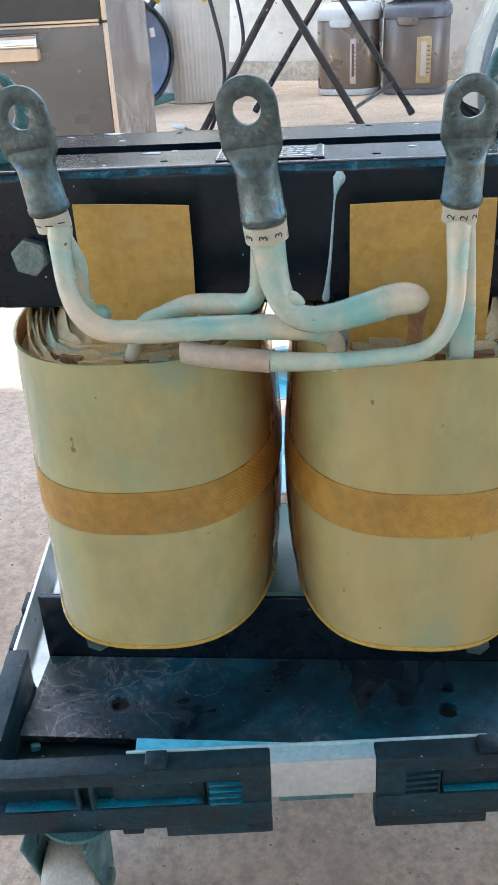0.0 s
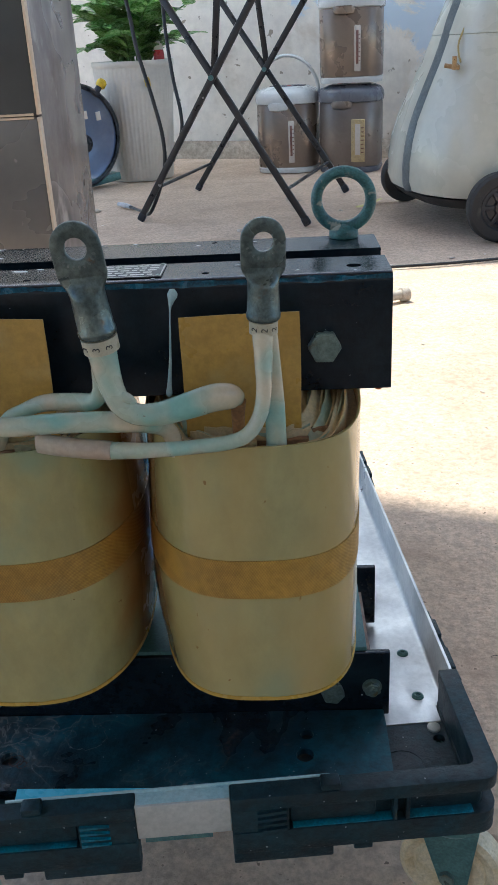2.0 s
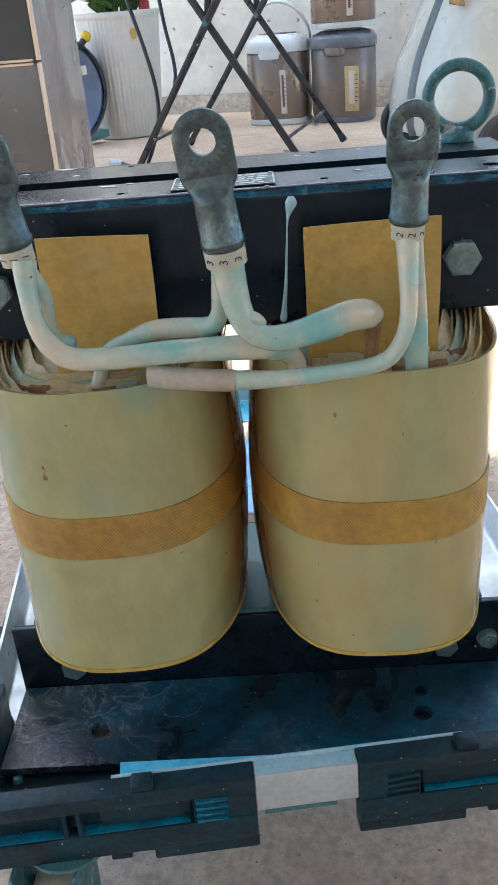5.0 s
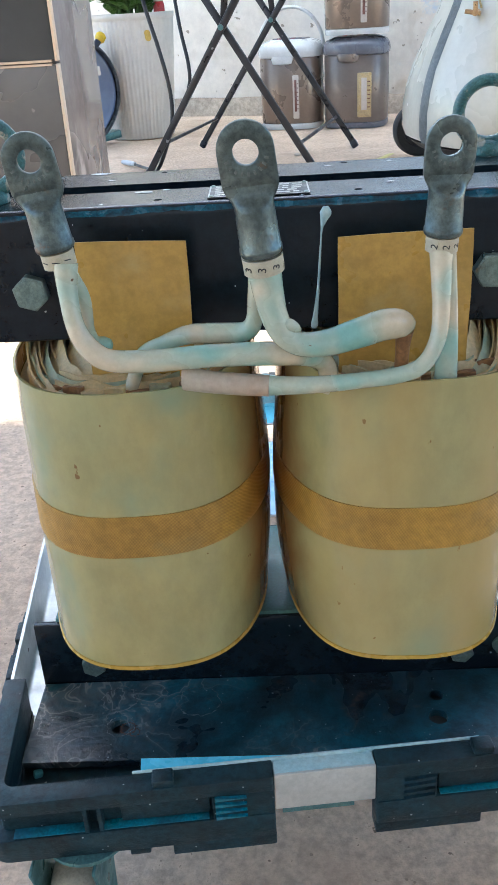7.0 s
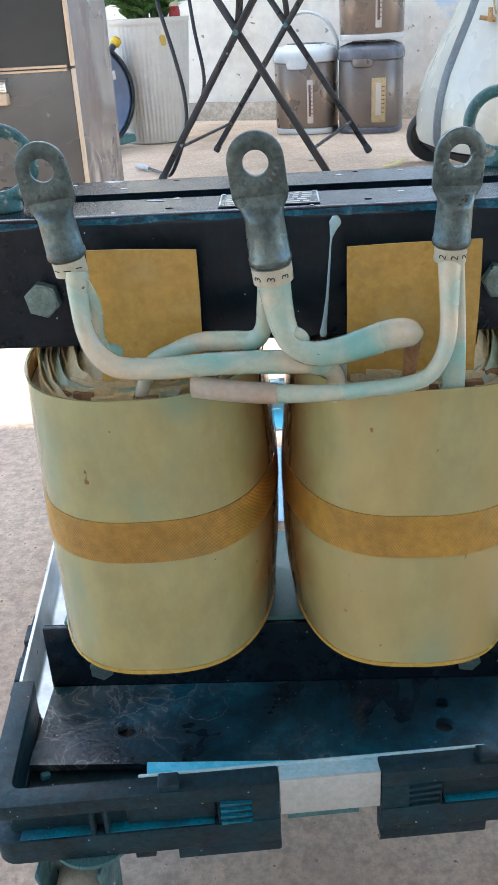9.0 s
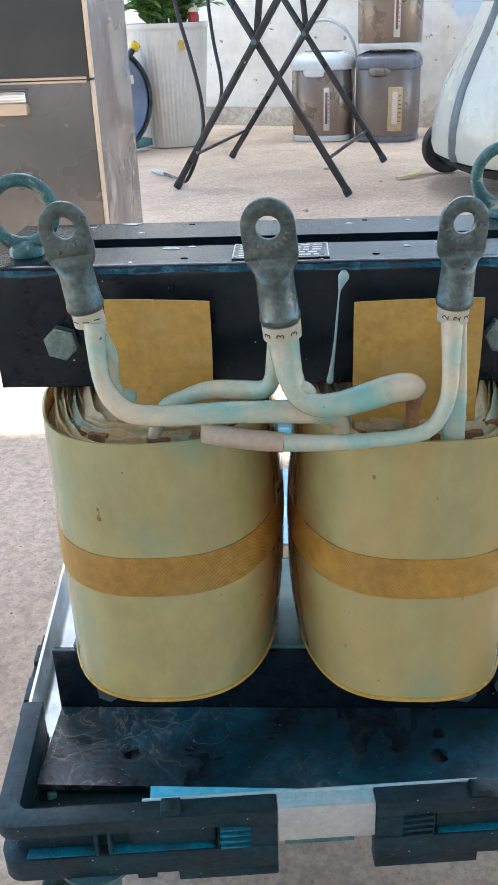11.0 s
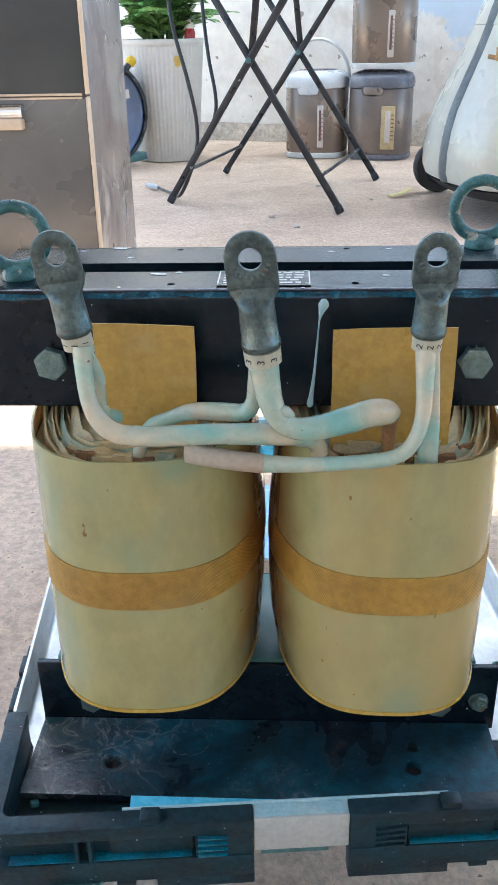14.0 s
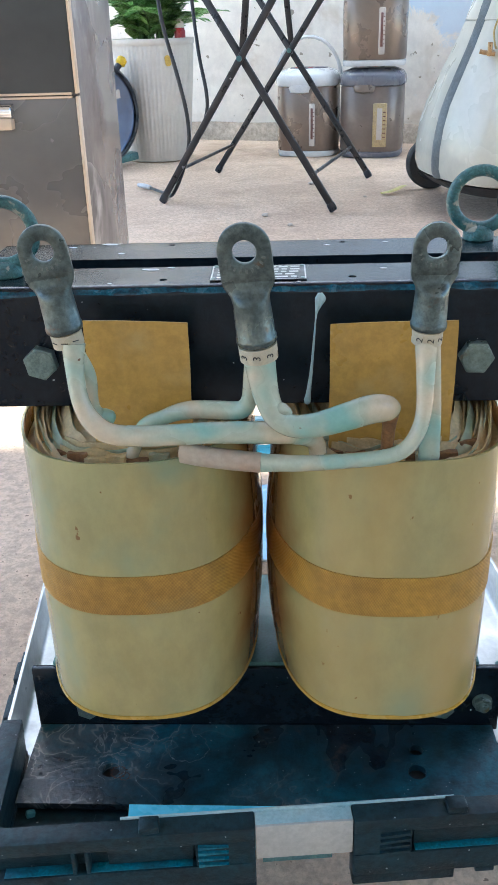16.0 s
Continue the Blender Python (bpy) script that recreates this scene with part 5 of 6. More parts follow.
for sx in (-0.26, 0.26):
    for sy in (0.06, 0.42):
        part("foot", join(bmesh.new(), lathe([(0, 0), (0.02, 0), (0.018, 0.031), (0, 0.031)], 16), Matrix.Translation((sx, sy, 0))), INK, cabinet)

REEL_DARK = mat("dark_rim_plastic", (0.018, 0.020, 0.026), (0.03, 0.032, 0.04), 20, 0.35)

# ---------------- folding table ----------------
TABLE_BLACK = mat("black_tube", (0.018, 0.018, 0.020), (0.030, 0.030, 0.032), 20, 0.4, fine=0.2, stain=(0.04, 0.039, 0.038), stain_scale=12, stain_at=0.6, stain_w=0.3)
TABLE_TOP = mat("table_board", (0.55, 0.53, 0.50), (0.48, 0.46, 0.43), 8, 0.5, fine=0.1)
specks(TABLE_BLACK, 34, 0.22, 0.16, (0.30, 0.30, 0.30))
table = thing("folding_table", "black tubular folding table with crossed legs", "table")
FA, FC, FB, FD = Vector((-0.413, 2.725, 0.004)), Vector((0.174, 2.478, 0.004)), Vector((-0.260, 3.390, 0.004)), Vector((0.350, 3.140, 0.004))


def flat_bar(a, c, w, t, side):
    a, c = Vector(a), Vector(c)
    d = (c - a)
    b = bmesh.new()
    bmesh.ops.create_cube(b, size=1, matrix=Matrix.Diagonal((w, t, d.length, 1)))
    bevel(b, min(w, t) * 0.3, 2)
    z = d.normalized()
    y = Vector(side)
    y = (y - z * y.dot(z)).normalized()
    x = y.cross(z)
    R = Matrix((x, y, z)).transposed().to_4x4()
    b.transform(Matrix.Translation((a + c) / 2) @ R)
    return b


TH = 0.92
side_dir = (FB - FA).normalized()
for f0, f1, off in ((FA, FC, -0.011), (FC, FA, 0.011), (FB, FD, -0.011), (FD, FB, 0.011)):
    s = side_dir * off
    foot, top_ = f0 + s, Vector((f1.x, f1.y, TH)) + s
    leg = part("leg", flat_bar(foot, top_, 0.0225, 0.016, side_dir), TABLE_BLACK, table, "black square tube leg with scuffs")
    dirn = (top_ - foot).normalized()
    part("foot_cap", flat_bar(foot - Vector((0, 0, 0.003)), foot + dirn * 0.028, 0.027, 0.021, side_dir), REEL_DARK, leg, "dark plastic foot cap")
for a, c in ((FA, FC), (FB, FD)):
    mid_ = (a + c) / 2 + Vector((0, 0, TH / 2))
    part("pivot_bolt", rod(mid_ - side_dir * 0.026, mid_ + side_dir * 0.026, 0.009, 10), BRACKET, table)
for a, c, o in ((FA, FC, 0.12), (FC, FA, 0.12)):
    b0 = FB if a is FA else FD
    b1 = FD if a is FA else FB
    p = a.lerp(Vector((c.x, c.y, TH)), 0.12)
    q = b0.lerp(Vector((b1.x, b1.y, TH)), 0.12)
    part("stretcher", rod(p, q, 0.006, 10), TABLE_BLACK, table, "thin black stretcher rod")
for a, c, e in ((FA, FC, 0.52), (FB, FD, 0.52)):
    m0 = (a + c) / 2 + Vector((0, 0, TH * 0.52))
    tgt = (a + c) / 2 + Vector((0, 0, TH)) + (c - a) * 0.08 * (1 if a is FA else -1)
    part("brace", flat_bar(m0 + side_dir * 0.02, tgt + side_dir * 0.02, 0.022, 0.010, side_dir), TABLE_BLACK, table, "black support brace")
cxy = (FA + FC + FB + FD) / 4
ang = math.degrees(math.atan2((FC - FA).y, (FC - FA).x))
tt = box(-0.38, 0.38, -0.42, 0.42, 0, 0.022, 0.006)
tt.transform(pose(cxy.x, cxy.y, TH + 0.005, 0, 0, ang))
part("tabletop", tt, TABLE_TOP, table, "plain light tabletop")

# ---------------- hanging cables ----------------
CORD = mat("black_cord", (0.015, 0.015, 0.016), (0.025, 0.025, 0.026), 60, 0.45, fine=0.2)
for pts in ([(-0.46, 2.86, 0.93, 0.0065), (-0.405, 2.80, 0.70, 0.0065), (-0.380, 2.76, 0.56, 0.0065), (-0.335, 2.72, 0.40, 0.0065), (-0.310, 2.71, 0.27, 0.0065), (-0.318, 2.71, 0.16, 0.0065), (-0.375, 2.72, 0.03, 0.0065), (-0.43, 2.86, 0.010, 0.0055), (-0.49, 2.97, 0.009, 0.0055)],
            [(-0.29, 2.84, 0.93, 0.006), (-0.285, 2.80, 0.66, 0.006), (-0.265, 2.74, 0.48, 0.006), (-0.243, 2.71, 0.36, 0.006), (-0.246, 2.71, 0.29, 0.006), (-0.282, 2.71, 0.20, 0.006)]):
    tagged(mesh_ob("power_cord", sweep(pts, 8, 8), CORD), "black power cord hanging beside the folding table", "cord", "cords")
plug = mesh_ob("plug", sweep([(-0.49, 2.97, 0.010, 0.008), (-0.515, 3.00, 0.011, 0.010), (-0.545, 3.035, 0.011, 0.008)], 10, 4), mat("grey_plug", (0.5, 0.5, 0.5), (0.4, 0.4, 0.4), 60, 0.4))
tagged(plug, "pale grey plug lying on the concrete floor", "plug")

# ---------------- planter and plant ----------------
POT_W = mat("ivory_planter", (0.66, 0.63, 0.57), (0.60, 0.57, 0.51), 6, 0.45, fine=0.05, stain=(0.50, 0.46, 0.40), stain_scale=5, stain_at=0.64)
SOIL = mat("soil", (0.05, 0.035, 0.025), (0.03, 0.022, 0.016), 60, 0.95, bump=1.0, fine=0.5)
LEAF = mat("glossy_leaf", (0.13, 0.29, 0.075), (0.28, 0.45, 0.16), 7, 0.3, fine=0.2, space="Generated", coat=0.2)
let_light_through(LEAF, 0.3)
STEM = mat("green_stem", (0.10, 0.20, 0.05), (0.07, 0.15, 0.04), 40, 0.4)
planter = thing("planter", "tall ribbed ivory plastic planter on the floor", "planter", pose(-0.562, 3.86, 0) @ Matrix.Diagonal((1.10, 1.10, 1.01, 1)))
pb = bmesh.new()
n = 216
rings = []
for r, z, flute in ((0.126, 0.0, 0), (0.130, 0.004, 0.003), (0.162, 0.475, 0.0035), (0.164, 0.482, 0), (0.168, 0.486, 0), (0.169, 0.504, 0), (0.167, 0.508, 0), (0.160, 0.506, 0), (0.152, 0.43, 0)):
    rings.append([pb.verts.new(((r + flute * (0.5 + 0.5 * math.cos(k * 2 * math.pi / 4))) * math.cos(2 * math.pi * k / n), (r + flute * (0.5 + 0.5 * math.cos(k * 2 * math.pi / 4))) * math.sin(2 * math.pi * k / n), z)) for k in range(n)])
for p, q in zip(rings, rings[1:]):
    for k in range(n):
        pb.faces.new((p[k], p[(k + 1) % n], q[(k + 1) % n], q[k]))
pb.faces.new(rings[0])
part("pot", pb, POT_W, planter, "ribbed ivory pot", angle=50)
part("soil", lathe([(0.1545, 0.44), (0.10, 0.455), (0, 0.46)], 40), SOIL, planter, "dark potting soil")
tg = prism(arc_outline([(-0.012, -0.022, 0.011), (0.012, -0.022, 0.011), (0.012, 0.022, 0.011), (-0.012, 0.022, 0.011)], 4), 0.002, "y")
tg.transform(pose(0.075, -0.149, 0.42, 0, -8, 27))
part("sticker", tg, mat("ochre_sticker", (0.62, 0.42, 0.08), (0.5, 0.33, 0.06), 60, 0.5), planter, "oval ochre sticker")

plant = thing("potted_plant", "leafy glossy green plant growing in the ivory planter", "plant", pose(-0.562, 3.86, 0.460))
lf = bmesh.new()
lv = []
for i in range(9):
    f = i / 8
    wdt = 0.5 * math.sin(math.pi * f ** 0.8) * 0.68 + 0.004
    lv.append([lf.verts.new((sx * wdt, f, 0.10 * abs(sx) * wdt * 2 - 0.18 * f * f)) for sx in (-1, -0.5, 0, 0.5, 1)])
for p, q in zip(lv, lv[1:]):
    for j in range(4):
        lf.faces.new((p[j], p[j + 1], q[j + 1], q[j]))
proto = bpy.data.meshes.new("leaf")
for f in lf.faces:
    f.smooth = True
lf.to_mesh(proto)
lf.free()
proto.materials.append(LEAF)
rnd = random.Random(5)
for s in range(34):
    az = s * 2.399 + rnd.uniform(-0.3, 0.3)
    out = rnd.uniform(0.08, 0.34)
    H = rnd.uniform(0.13, 0.42) * (1 - 0.25 * out / 0.3)
    base = Vector((0.06 * math.cos(az), 0.06 * math.sin(az), 0))
    tip = Vector((out * math.cos(az), out * math.sin(az), H))
    midp = base.lerp(tip, 0.5) + Vector((-0.03 * math.cos(az), -0.03 * math.sin(az), 0.05))
    pts = [(*base, 0.006), (*midp, 0.0045), (*tip, 0.002)]
    part("stem", sweep(pts, 6, 5), STEM, plant)
    line = spline(pts, 7)
    for k in range(3, len(line), 2):
        for sd in (-1, 1):
            p = Vector(line[k][:3])
            d = (Vector(line[k][:3]) - Vector(line[k - 1][:3])).normalized()
            sidev = d.cross(Vector((0, 0, 1)))
            sidev = sidev.normalized() if sidev.length > 0.05 else Vector((1, 0, 0))
            ydir = (sidev * sd * 0.85 + d * 0.5 + Vector((rnd.uniform(-.2, .2), rnd.uniform(-.2, .2), rnd.uniform(-0.1, 0.3)))).normalized()
            xdir = ydir.cross(Vector((rnd.uniform(-.3, .3), rnd.uniform(-.3, .3), 1))).normalized()
            zdir = xdir.cross(ydir)
            sz = rnd.uniform(0.075, 0.125)
            ob = new("leaf", proto)
            ob.parent = plant
            ob.matrix_basis = Matrix.Translation(p) @ Matrix((xdir, ydir, zdir)).transposed().to_4x4() @ Matrix.Diagonal((sz, sz, sz, 1))
bottle = thing("bottle", "small white plastic bottle with red band stuck in the planter soil", "bottle", pose(-0.432, 3.80, 0.452))
part("body", lathe([(0, 0), (0.022, 0), (0.024, 0.01), (0.024, 0.085), (0.020, 0.10), (0, 0.10)], 20), mat("red_plastic", (0.45, 0.03, 0.03), (0.38, 0.02, 0.03), 30, 0.35), bottle, "red bottle body")
part("cap", lathe([(0.020, 0.1005), (0.021, 0.103), (0.018, 0.125), (0.008, 0.135), (0, 0.137)], 20), POT_W, bottle, "white cap")

# ---------------- round reel before the planter ----------------
REEL = mat("blue_grey_plastic", (0.15, 0.21, 0.33), (0.20, 0.27, 0.40), 7, 0.12, fine=0.05, coat=0.6, rough_var=0.05)
YELLOW = mat("yellow_plastic", (0.75, 0.50, 0.02), (0.66, 0.42, 0.02), 40, 0.35)
reel = thing("cable_reel", "round glossy blue-grey drum with dark rim and yellow knob", "reel", pose(-0.786, 3.535, 0.224, 0, -6, 42) @ Matrix.Scale(1.15, 4))
dish = lathe([(0, -0.055), (0.05, -0.058), (0.11, -0.048), (0.158, -0.025), (0.172, -0.010), (0.172, 0.0)], 56)
dish.transform(pose(0, 0, 0, 90, 0, 0) @ Matrix.Diagonal((1, 1, -1, 1)))
dish.transform(Matrix.Diagonal((1, -1, 1, 1)))
part("cover", dish, REEL, reel, "glossy blue-grey dished cover")
rm = lathe([(0.171, -0.012), (0.180, -0.014), (0.190, -0.004), (0.193, 0.020), (0.190, 0.060), (0.170, 0.075), (0, 0.080)], 56)
rm.transform(pose(0, 0, 0, -90, 0, 0))
part("rim", rm, REEL_DARK, reel, "dark plastic rim")
hb_ = lathe([(0.036, 0), (0.034, 0.014), (0.022, 0.020), (0, 0.022)], 28)
hb_.transform(pose(-0.01, -0.054, -0.02, 90, 0, 0))
part("hub", hb_, REEL_DARK, reel, "black centre hub")
for x, z, w_, h_ in ((0.02, 0.075, 0.030, 0.028), (0.09, 0.060, 0.018, 0.030), (-0.03, 0.12, 0.02, 0.02)):
    lb = box(x - w_ / 2, x + w_ / 2, -0.0615 + 4.6 * (x * x + z * z) * 0.5 - 0.002, -0.056 + 4.6 * (x * x + z * z) * 0.5, z - h_ / 2, z + h_ / 2, 0.001)
    part("sticker", lb, POT_W, reel, "small pale sticker")
kn = lathe([(0, -0.016), (0.014, -0.016), (0.019, -0.010), (0.019, 0.008), (0.013, 0.015), (0, 0.017)], 22)
kn.transform(pose(0.150, 0.0, 0.164, 0, 45, 0))
part("knob", kn, YELLOW, reel, "round yellow knob")
arm = rod((0.110, 0.0, 0.130), (0.158, 0.0, 0.172), 0.012, 14)
part("arm", arm, REEL_DARK, reel, "black carrying arm")
part("stand", box(-0.06, 0.16, 0.0, 0.06, -0.1935, -0.165, 0.004), BRACKET, reel, "silver stand foot")


# ---------------- water boilers ----------------
BOILER = mat("taupe_boiler_metal", (0.27, 0.205, 0.155), (0.235, 0.178, 0.135), 9, 0.30, metal=0.45, fine=0.05, rough_var=0.08)
BOILER2 = mat("grey_brown_boiler_metal", (0.22, 0.18, 0.15), (0.18, 0.145, 0.12), 9, 0.34, metal=0.45, fine=0.05, rough_var=0.08)
LID_PALE = mat("pale_lid", (0.62, 0.62, 0.60), (0.56, 0.56, 0.54), 14, 0.3, fine=0.05, stain=(0.50, 0.48, 0.46), stain_scale=16, stain_at=0.6)
LID_DARK = mat("dark_grey_lid", (0.15, 0.15, 0.165), (0.11, 0.11, 0.125), 14, 0.3, fine=0.06)
GAUGE = mat("water_gauge", (0.56, 0.50, 0.44), (0.50, 0.44, 0.38), 30, 0.25, fine=0.05)
GAUGE_DK = mat("gauge_window", (0.20, 0.09, 0.07), (0.15, 0.07, 0.06), 40, 0.2)
GAUGE_OCHRE = mat("ochre_label", (0.50, 0.37, 0.18), (0.42, 0.31, 0.16), 30, 0.35)
RED_PRINT = mat("red_print", (0.5, 0.10, 0.08), (0.4, 0.09, 0.08), 40, 0.4)


def boiler(m, body_mat, lid_mat, label, wide_label, handle):
    t = thing("water_boiler", label, "water boiler", m, "water boilers")
    R = 0.128
    part("base", lathe([(0, 0), (R * 0.98, 0), (R * 1.0, 0.006), (R * 1.0, 0.020), (R * 0.97, 0.024), (0, 0.024)], 56, expo=3.2), LID_PALE if lid_mat is LID_PALE else LID_DARK, t, "plastic base ring")
    part("body", lathe([(0, 0.0245), (R * 0.985, 0.0245), (R, 0.03), (R * 1.01, 0.15), (R * 1.0, 0.288), (R * 0.98, 0.292), (0, 0.292)], 56, expo=3.2), body_mat, t, "brushed taupe metal body")
    lid = part("lid", lathe([(R * 1.0, 0.2925), (R * 1.045, 0.296), (R * 1.06, 0.312), (R * 1.04, 0.332), (R * 0.95, 0.350), (R * 0.7, 0.362), (0, 0.366)], 56, expo=2.8), lid_mat, t, "rounded plastic lid")
    part("control_panel", lathe([(R * 0.62, 0.3605), (R * 0.60, 0.3665), (0, 0.3685)], 40, (1, 0.75), 2.6), LID_PALE if not handle else LID_DARK, lid, "oval control panel")
    for k in range(4):
        part("button", box(-0.05 + 0.028 * k, -0.032 + 0.028 * k, -0.055, -0.040, 0.3655, 0.3685, 0.001), RED_PRINT if k % 2 == 0 else LID_DARK, lid)
    sp = lathe([(0, 0.300), (0.040, 0.300), (0.046, 0.290), (0.040, 0.270), (0, 0.262)], 24, (1, 0.35))
    sp.transform(Matrix.Translation((-0.018, -R * 0.98, 0)))
    part("spout_cover", sp, lid_mat if handle else body_mat, t, "pouring spout cover")
    x0, x1 = (0.020, 0.078) if wide_label else (0.022, 0.048)
    g = part("gauge", box(x0, x1, -R * 1.03, -R * 0.95, 0.045, 0.225, 0.006, 3), GAUGE_OCHRE if wide_label else GAUGE, t, "water level gauge")
    part("window", box(x0 + (x1 - x0) * 0.3, x0 + (x1 - x0) * 0.68, -R * 1.034, -R * 1.02, 0.075, 0.205, 0.001), GAUGE if wide_label else GAUGE_DK, g, "gauge window")
    for k in range(7):
        part("scale_mark", box(x0 + (x1 - x0) * 0.72, x0 + (x1 - x0) * 0.92, -R * 1.0345, -R * 1.02, 0.085 + 0.017 * k, 0.089 + 0.017 * k), GAUGE_DK, g)
    if handle:
        pts = [(R * math.cos(a) * 1.06, -0.01, 0.325 + 0.165 * math.sin(a), 0.0075, 0.011) for a in np.linspace(0, math.pi, 13)]
        part("handle", sweep(pts, 12, 4), LID_PALE, t, "raised white carrying handle")
    return t


BS = Matrix.Diagonal((1.08, 1.08, 1.02, 1))
boiler(pose(0.138, 3.92, 0.0, 0, 0, -12) @ BS, BOILER, LID_PALE, "taupe metal water boiler with pale lid and raised handle", False, True)
boiler(pose(0.424, 3.84, 0.0, 0, 0, -14) @ BS, BOILER2, LID_DARK, "dark taupe water boiler with grey lid carrying another", True, False)
boiler(pose(0.426, 3.84, 0.379, 0, 0, -10) @ BS, BOILER, LID_PALE, "taupe metal water boiler stacked on a second boiler", False, False)

# ---------------- wheeled cream machine ----------------
CREAM = mat("cream_machine_shell", (0.51, 0.52, 0.445), (0.47, 0.48, 0.415), 4, 0.28, fine=0.05, coat=0.3, stain=(0.44, 0.43, 0.36), stain_scale=5, stain_at=0.56, stain_w=0.4)
GREY_STRIP = mat("grey_strip", (0.13, 0.155, 0.16), (0.10, 0.12, 0.125), 20, 0.5)
RUBBER = mat("black_rubber", (0.022, 0.021, 0.021), (0.035, 0.034, 0.033), 30, 0.7, fine=0.3, stain=(0.09, 0.08, 0.07), stain_scale=20, stain_at=0.6)
BRASS = mat("old_brass", (0.40, 0.27, 0.14), (0.32, 0.21, 0.11), 60, 0.4, metal=0.7, fine=0.2)
MY = 12.0
machine = thing("cleaning_machine", "cream plastic wheeled cleaning machine with grey strip", "machine", pose(0.735, 2.49, 0, 0, 0, MY))


def loft(secs, n=64):
    """Sections of (z, centre x, centre y, half x, half y, exponent)."""
    b = bmesh.new()
    rings = []
    for z, cx_, cy_, a, c, e in secs:
        ring = []
        for k in range(n):
            t = 2 * math.pi * k / n
            q = (abs(math.cos(t)) ** e + abs(math.sin(t)) ** e) ** (-1 / e)
            ring.append(b.verts.new((cx_ + a * q * math.cos(t), cy_ + c * q * math.sin(t), z)))
        rings.append(ring)
    for p, q in zip(rings, rings[1:]):
        for k in range(n):
            b.faces.new((p[k], p[(k + 1) % n], q[(k + 1) % n], q[k]))
    b.faces.new(rings[0])
    b.faces.new(rings[-1])
    return b


SECS = [(0.105, 0.0, 0.03, 0.232, 0.305, 2.6), (0.112, 0.0, 0.03, 0.254, 0.335, 2.6), (0.14, 0.0, 0.03, 0.264, 0.345, 2.6), (0.20, 0.0, 0.03, 0.264, 0.342, 2.6), (0.26, 0.002, 0.03, 0.257, 0.330, 2.6), (0.32, 0.004, 0.03, 0.243, 0.310, 2.6), (0.40, 0.008, 0.02, 0.217, 0.275, 2.6), (0.48, 0.013, 0.01, 0.190, 0.240, 2.6), (0.553, 0.017, 0, 0.170, 0.212, 2.6)]
part("shell", loft(SECS), CREAM, machine, "glossy cream plastic shell")
part("lid", loft([(0.5535, 0.017, 0, 0.169, 0.209, 2.6), (0.556, 0.017, 0, 0.171, 0.211, 2.6), (0.60, 0.019, 0, 0.157, 0.20, 2.6), (0.67, 0.022, 0, 0.130, 0.175, 2.6), (0.70, 0.022, 0, 0.10, 0.14, 2.6)]), CREAM, machine, "cream plastic top cover")
part("chassis", loft([(0.075, 0, 0.03, 0.21, 0.28, 3), (0.1045, 0, 0.03, 0.248, 0.312, 2.7)]), RUBBER, machine, "black underside chassis")
# grey strip following the flank
st_pts = []
for z, cx_, cy_, a, c, e in SECS[1:] + [(0.60, 0.019, 0, 0.157, 0.20, 2.6), (0.67, 0.022, 0, 0.130, 0.175, 2.6)]:
    t = radians(190)
    q = (abs(math.cos(t)) ** e + abs(math.sin(t)) ** e) ** (-1 / e)
    st_pts.append((cx_ + a * q * math.cos(t) * 1.004, cy_ + c * q * math.sin(t) * 1.004, z, 0.022, 0.006))
part("strip", sweep(st_pts, 10, 4, up=(-0.97, -0.25, 0)), GREY_STRIP, machine, "grey rubber strip")
e_ = 2.6
t_ = radians(214)
q_ = (abs(math.cos(t_)) ** e_ + abs(math.sin(t_)) ** e_) ** (-1 / e_)
vp = Vector((0.0125 + 0.194 * q_ * math.cos(t_), 0.01 + 0.250 * q_ * math.sin(t_), 0.470))
vd = Vector((-0.55, -0.83, 0.0))
valve = rod(vp - vd * 0.01, vp + vd * 0.035, 0.009, 14)
join(valve, rod(vp + vd * 0.025 + Vector((-0.025, 0.014, 0.004)), vp + vd * 0.025 + Vector((0.012, -0.008, -0.003)), 0.0065, 12))
join(valve, rod(vp + vd * 0.03, vp + vd * 0.03 + Vector((0, 0, 0.028)), 0.007, 10))
part("valve", valve, BRASS, machine, "tarnished brass drain valve")
lab = box(-0.018, 0.018, -0.001, 0.001, -0.028, 0.028, 0.0006)
lab.transform(pose(0.075, -0.228, 0.500, -24, 0, 8))
lb = part("sticker", lab, TAG, machine, "white warning sticker with red head")
lh = box(-0.0175, 0.0175, -0.0018, -0.0008, 0.010, 0.0275, 0.0002)
lh.transform(pose(0.075, -0.228, 0.500, -24, 0, 8))
part("sticker_head", lh, RED_PRINT, lb)


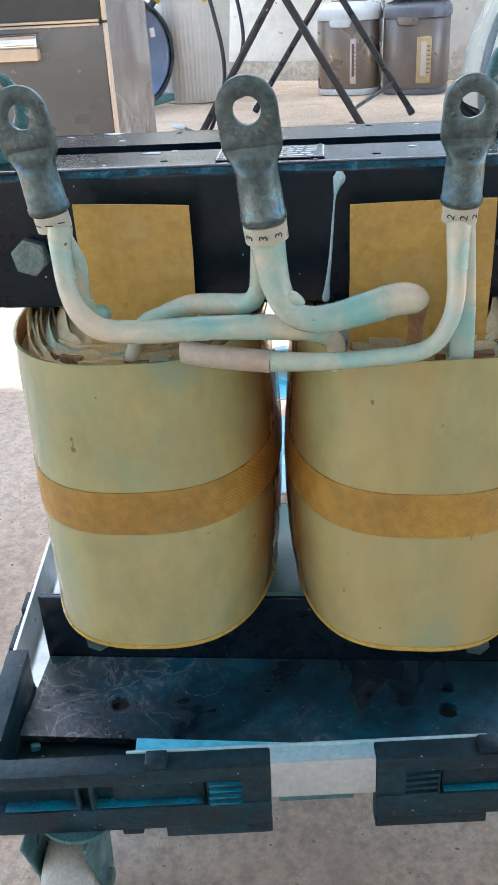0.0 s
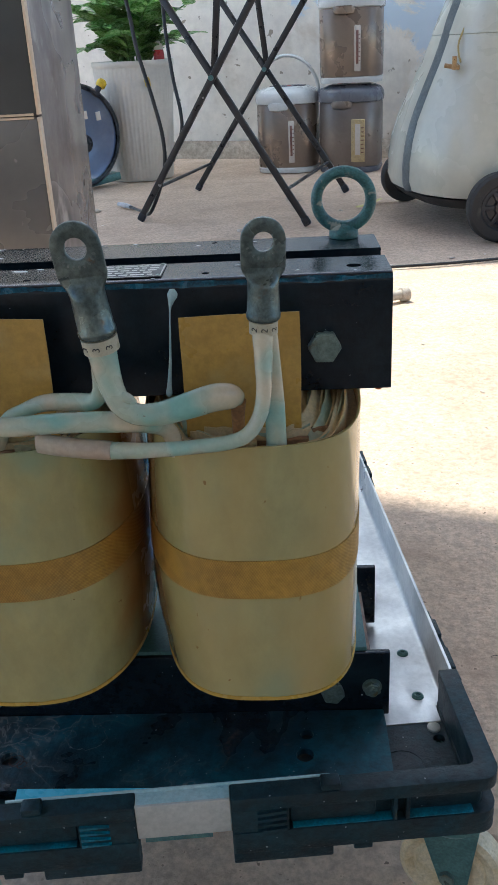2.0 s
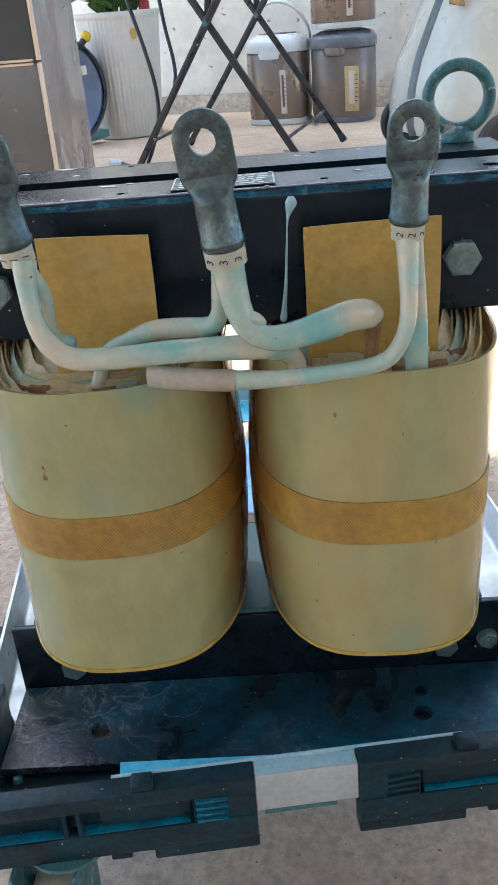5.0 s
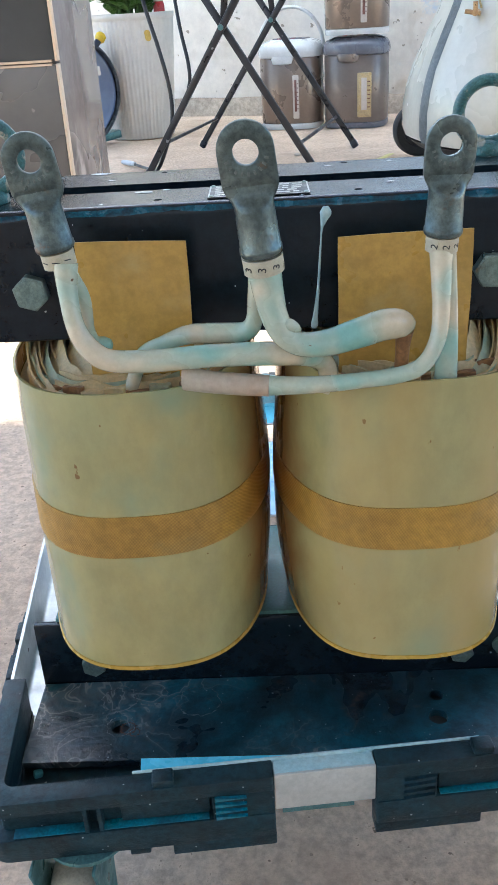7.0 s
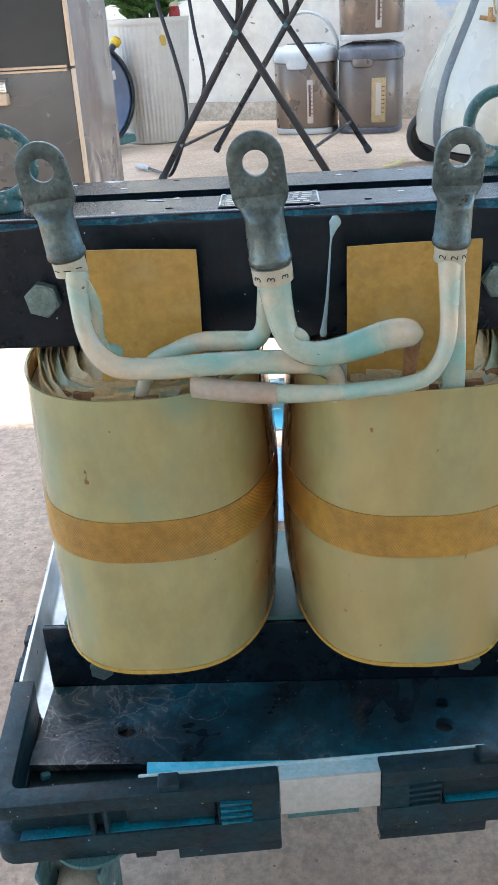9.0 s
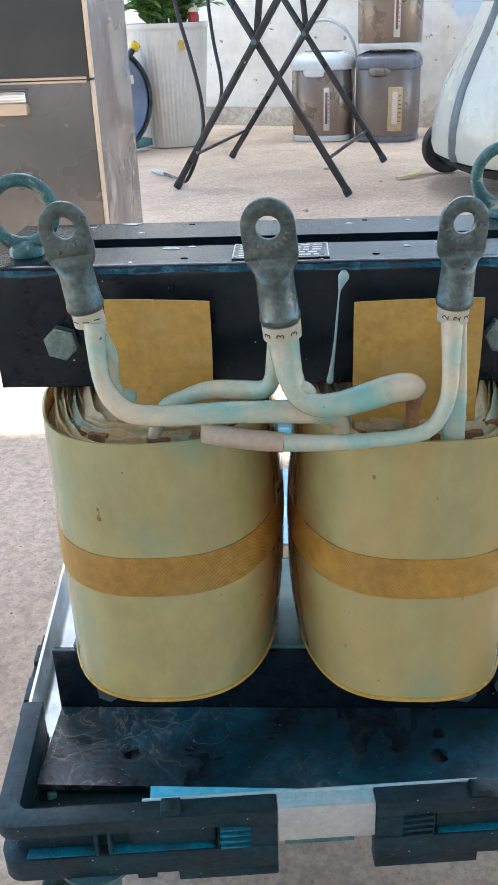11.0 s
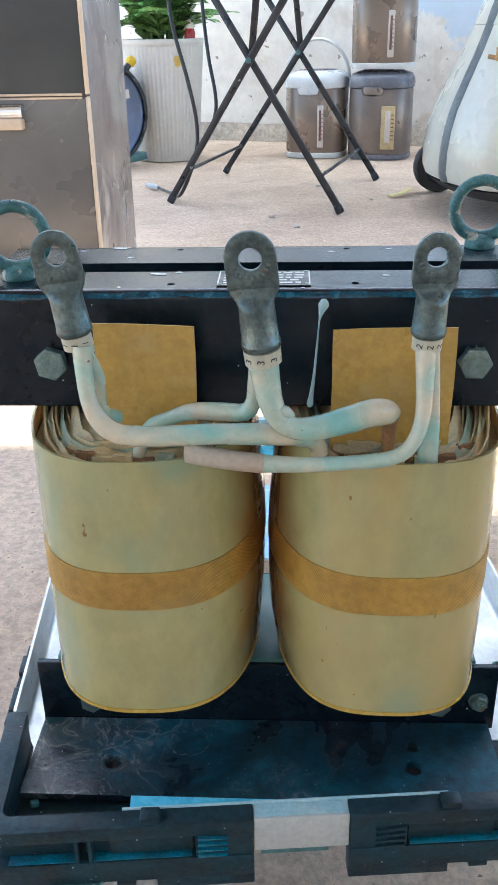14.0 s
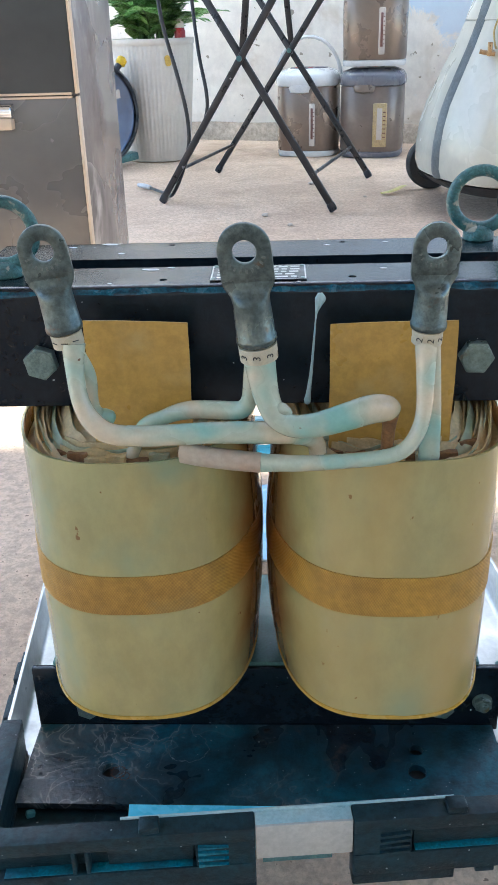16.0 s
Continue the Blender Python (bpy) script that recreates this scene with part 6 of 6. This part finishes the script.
def wheel(x, y, r, wd, turn):
    m = pose(x, y, r, 0, 0, turn) @ pose(0, 0, 0, 90, 0, 0)
    b = lathe([(r * 0.60, -wd / 2), (r * 0.92, -wd / 2), (r, -wd * 0.30), (r, wd * 0.30), (r * 0.92, wd / 2), (r * 0.66, wd / 2), (r * 0.60, wd * 0.28), (r * 0.60, -wd / 2)], 48)
    b.transform(m)
    ty = part("wheel", b, RUBBER, machine, "black rubber wheel, dusty")
    rim_ = lathe([(0.012, -wd * 0.4), (r * 0.61, -wd * 0.4), (r * 0.61, wd * 0.22), (r * 0.50, wd * 0.26), (r * 0.44, wd * 0.10), (r * 0.24, wd * 0.12), (r * 0.20, wd * 0.34), (0, wd * 0.36)], 40)
    for k in range(6):
        s = box(r * 0.16, r * 0.52, -0.006, 0.006, wd * 0.02, wd * 0.26, 0.002)
        join(rim_, s, pose(0, 0, 0, 0, 0, 60 * k))
    rim_.transform(m)
    part("rim", rim_, REEL_DARK, ty, "black spoked plastic rim")
    nut = lathe([(0.010, wd * 0.34), (0.010, wd * 0.5), (0.006, wd * 0.56), (0, wd * 0.56)], 12)
    nut.transform(m)
    part("axle_nut", nut, ZINC, ty, "zinc axle nut")


wheel(-0.095, -0.352, 0.098, 0.046, -6)
wheel(-0.100, 0.43, 0.090, 0.046, -6)
part("axle", rod((-0.095, -0.335, 0.098), (-0.100, 0.415, 0.090), 0.010, 10), BRACKET, machine)
hose = sweep([(-0.105, -0.10, 0.62, 0.0028), (-0.128, -0.115, 0.575, 0.0028), (-0.150, -0.127, 0.535, 0.0028), (-0.155, -0.14, 0.505, 0.0028), (-0.152, -0.15, 0.48, 0.0028)], 8, 5)
part("tie_cord", hose, mat("faded_cord", (0.42, 0.33, 0.12), (0.36, 0.28, 0.12), 80, 0.7), machine, "yellow tie cord")

# ---------------- litter on the floor ----------------
PALE = mat("pale_litter", (0.50, 0.44, 0.36), (0.42, 0.36, 0.29), 60, 0.8)
lit = random.Random(11)
for x, y, s in ((-0.62, 2.95, 0.03), (0.12, 3.05, 0.022), (0.15, 3.0, 0.014), (0.03, 2.30, 0.016), (-0.05, 2.46, 0.02), (0.30, 2.75, 0.012), (0.55, 1.95, 0.010), (0.36, 1.22, 0.007), (0.42, 0.95, 0.006), (0.33, 0.42, 0.005), (-0.40, 0.30, 0.006), (-0.33, 0.95, 0.006)):
    b = bmesh.new()
    bmesh.ops.create_icosphere(b, subdivisions=2, radius=1)
    for v in b.verts:
        v.co *= 1 + 0.35 * noise.noise(v.co * 1.3 + Vector((x * 9, y * 9, 0)))
    b.transform(pose(x, y, floor_height(x, y) + s * 0.16, 0, 0, lit.uniform(0, 180)) @ Matrix.Diagonal((s, s * 0.55, s * 0.22, 1)))
    tagged(mesh_ob("mortar_crumb", b, PALE), "pale crumb of mortar lying on the concrete", "crumb", "crumbs")
peel = sweep([(0.36, 2.77, 0.006, 0.010, 0.003), (0.40, 2.79, 0.010, 0.014, 0.003), (0.44, 2.84, 0.016, 0.012, 0.003), (0.46, 2.90, 0.010, 0.006, 0.002)], 8, 5, up=(0, 0, 1))
tagged(mesh_ob("paper_strip", peel, mat("yellow_paper", (0.62, 0.55, 0.20), (0.55, 0.48, 0.2), 40, 0.6)), "curled yellow paper strip on the floor", "paper")
fit_ = thing("pipe_fitting", "short dirty white pipe fitting lying on the floor", "pipe fitting", pose(0.346, 1.53, -0.001, 0, 0, 24) @ Matrix.Scale(0.85, 4))
part("pipe", join(bmesh.new(), lathe([(0.008, -0.035), (0.013, -0.035), (0.013, 0.012), (0.019, 0.014), (0.019, 0.035), (0.014, 0.035), (0.012, 0.0), (0.008, -0.035)], 24), pose(0, 0, 0.017, 0, 90, 0)), PALE, fit_, "dirty white plastic pipe")
wire_pts = [(0.15, 1.84, 0.004, 0.004), (0.5, 1.86, 0.004, 0.004), (0.9, 1.93, 0.004, 0.004), (1.6, 1.95, 0.004, 0.004), (2.4, 2.1, 0.004, 0.004)]
tagged(mesh_ob("floor_cable", sweep(wire_pts, 8, 8), CORD), "thin dark cable lying across the floor", "cable")

# thin crack in the concrete
crk = []
cr = random.Random(3)
px_, py_ = 0.250, 0.247
for k in range(16):
    crk.append((px_, py_, floor_height(px_, py_) + 0.0001, 0.0004 + 0.0003 * cr.random(), 0.0002))
    px_ += 0.008
    py_ += cr.uniform(-0.010, 0.006)
tagged(mesh_ob("floor_crack", sweep(crk, 5, 3, up=(0, 0, 1)), mat("crack_dirt", (0.06, 0.05, 0.04), (0.04, 0.033, 0.027), 80, 0.95)), "thin dark crack in the concrete floor", "crack", kind="structure")

# splashes of dried white paint on the clamps
SPLASH = mat("white_splash", (0.62, 0.64, 0.64), (0.5, 0.53, 0.54), 200, 0.5)
sr = random.Random(8)
for x, y, r in ((-0.072, 0.036, 0.0036), (-0.060, 0.0395, 0.0020), (-0.105, 0.101, 0.0045), (-0.128, 0.094, 0.0024), (-0.095, 0.076, 0.0016), (0.058, 0.030, 0.0018), (0.030, 0.088, 0.0014), (0.092, 0.012, 0.0012), (-0.012, 0.100, 0.0016), (-0.118, 0.020, 0.0014), (0.066, 0.094, 0.0012), (0.011, 0.0055, 0.001), (-0.090, 0.008, 0.001), (0.075, 0.036, 0.0009)):
    b = bmesh.new()
    c0 = b.verts.new((x, y, 0.4447))
    ring = []
    for k in range(14):
        a = 2 * math.pi * k / 14
        rr = r * (0.8 + 0.5 * noise.noise((math.cos(a) * 1.5 + x * 99, math.sin(a) * 1.5, y * 99)))
        ring.append(b.verts.new((x + rr * 1.6 * math.cos(a), y + rr * 0.7 * math.sin(a), 0.44425)))
    for k in range(14):
        b.faces.new((c0, ring[k], ring[(k + 1) % 14]))
    part("paint_splash", T(b), SPLASH, transformer)
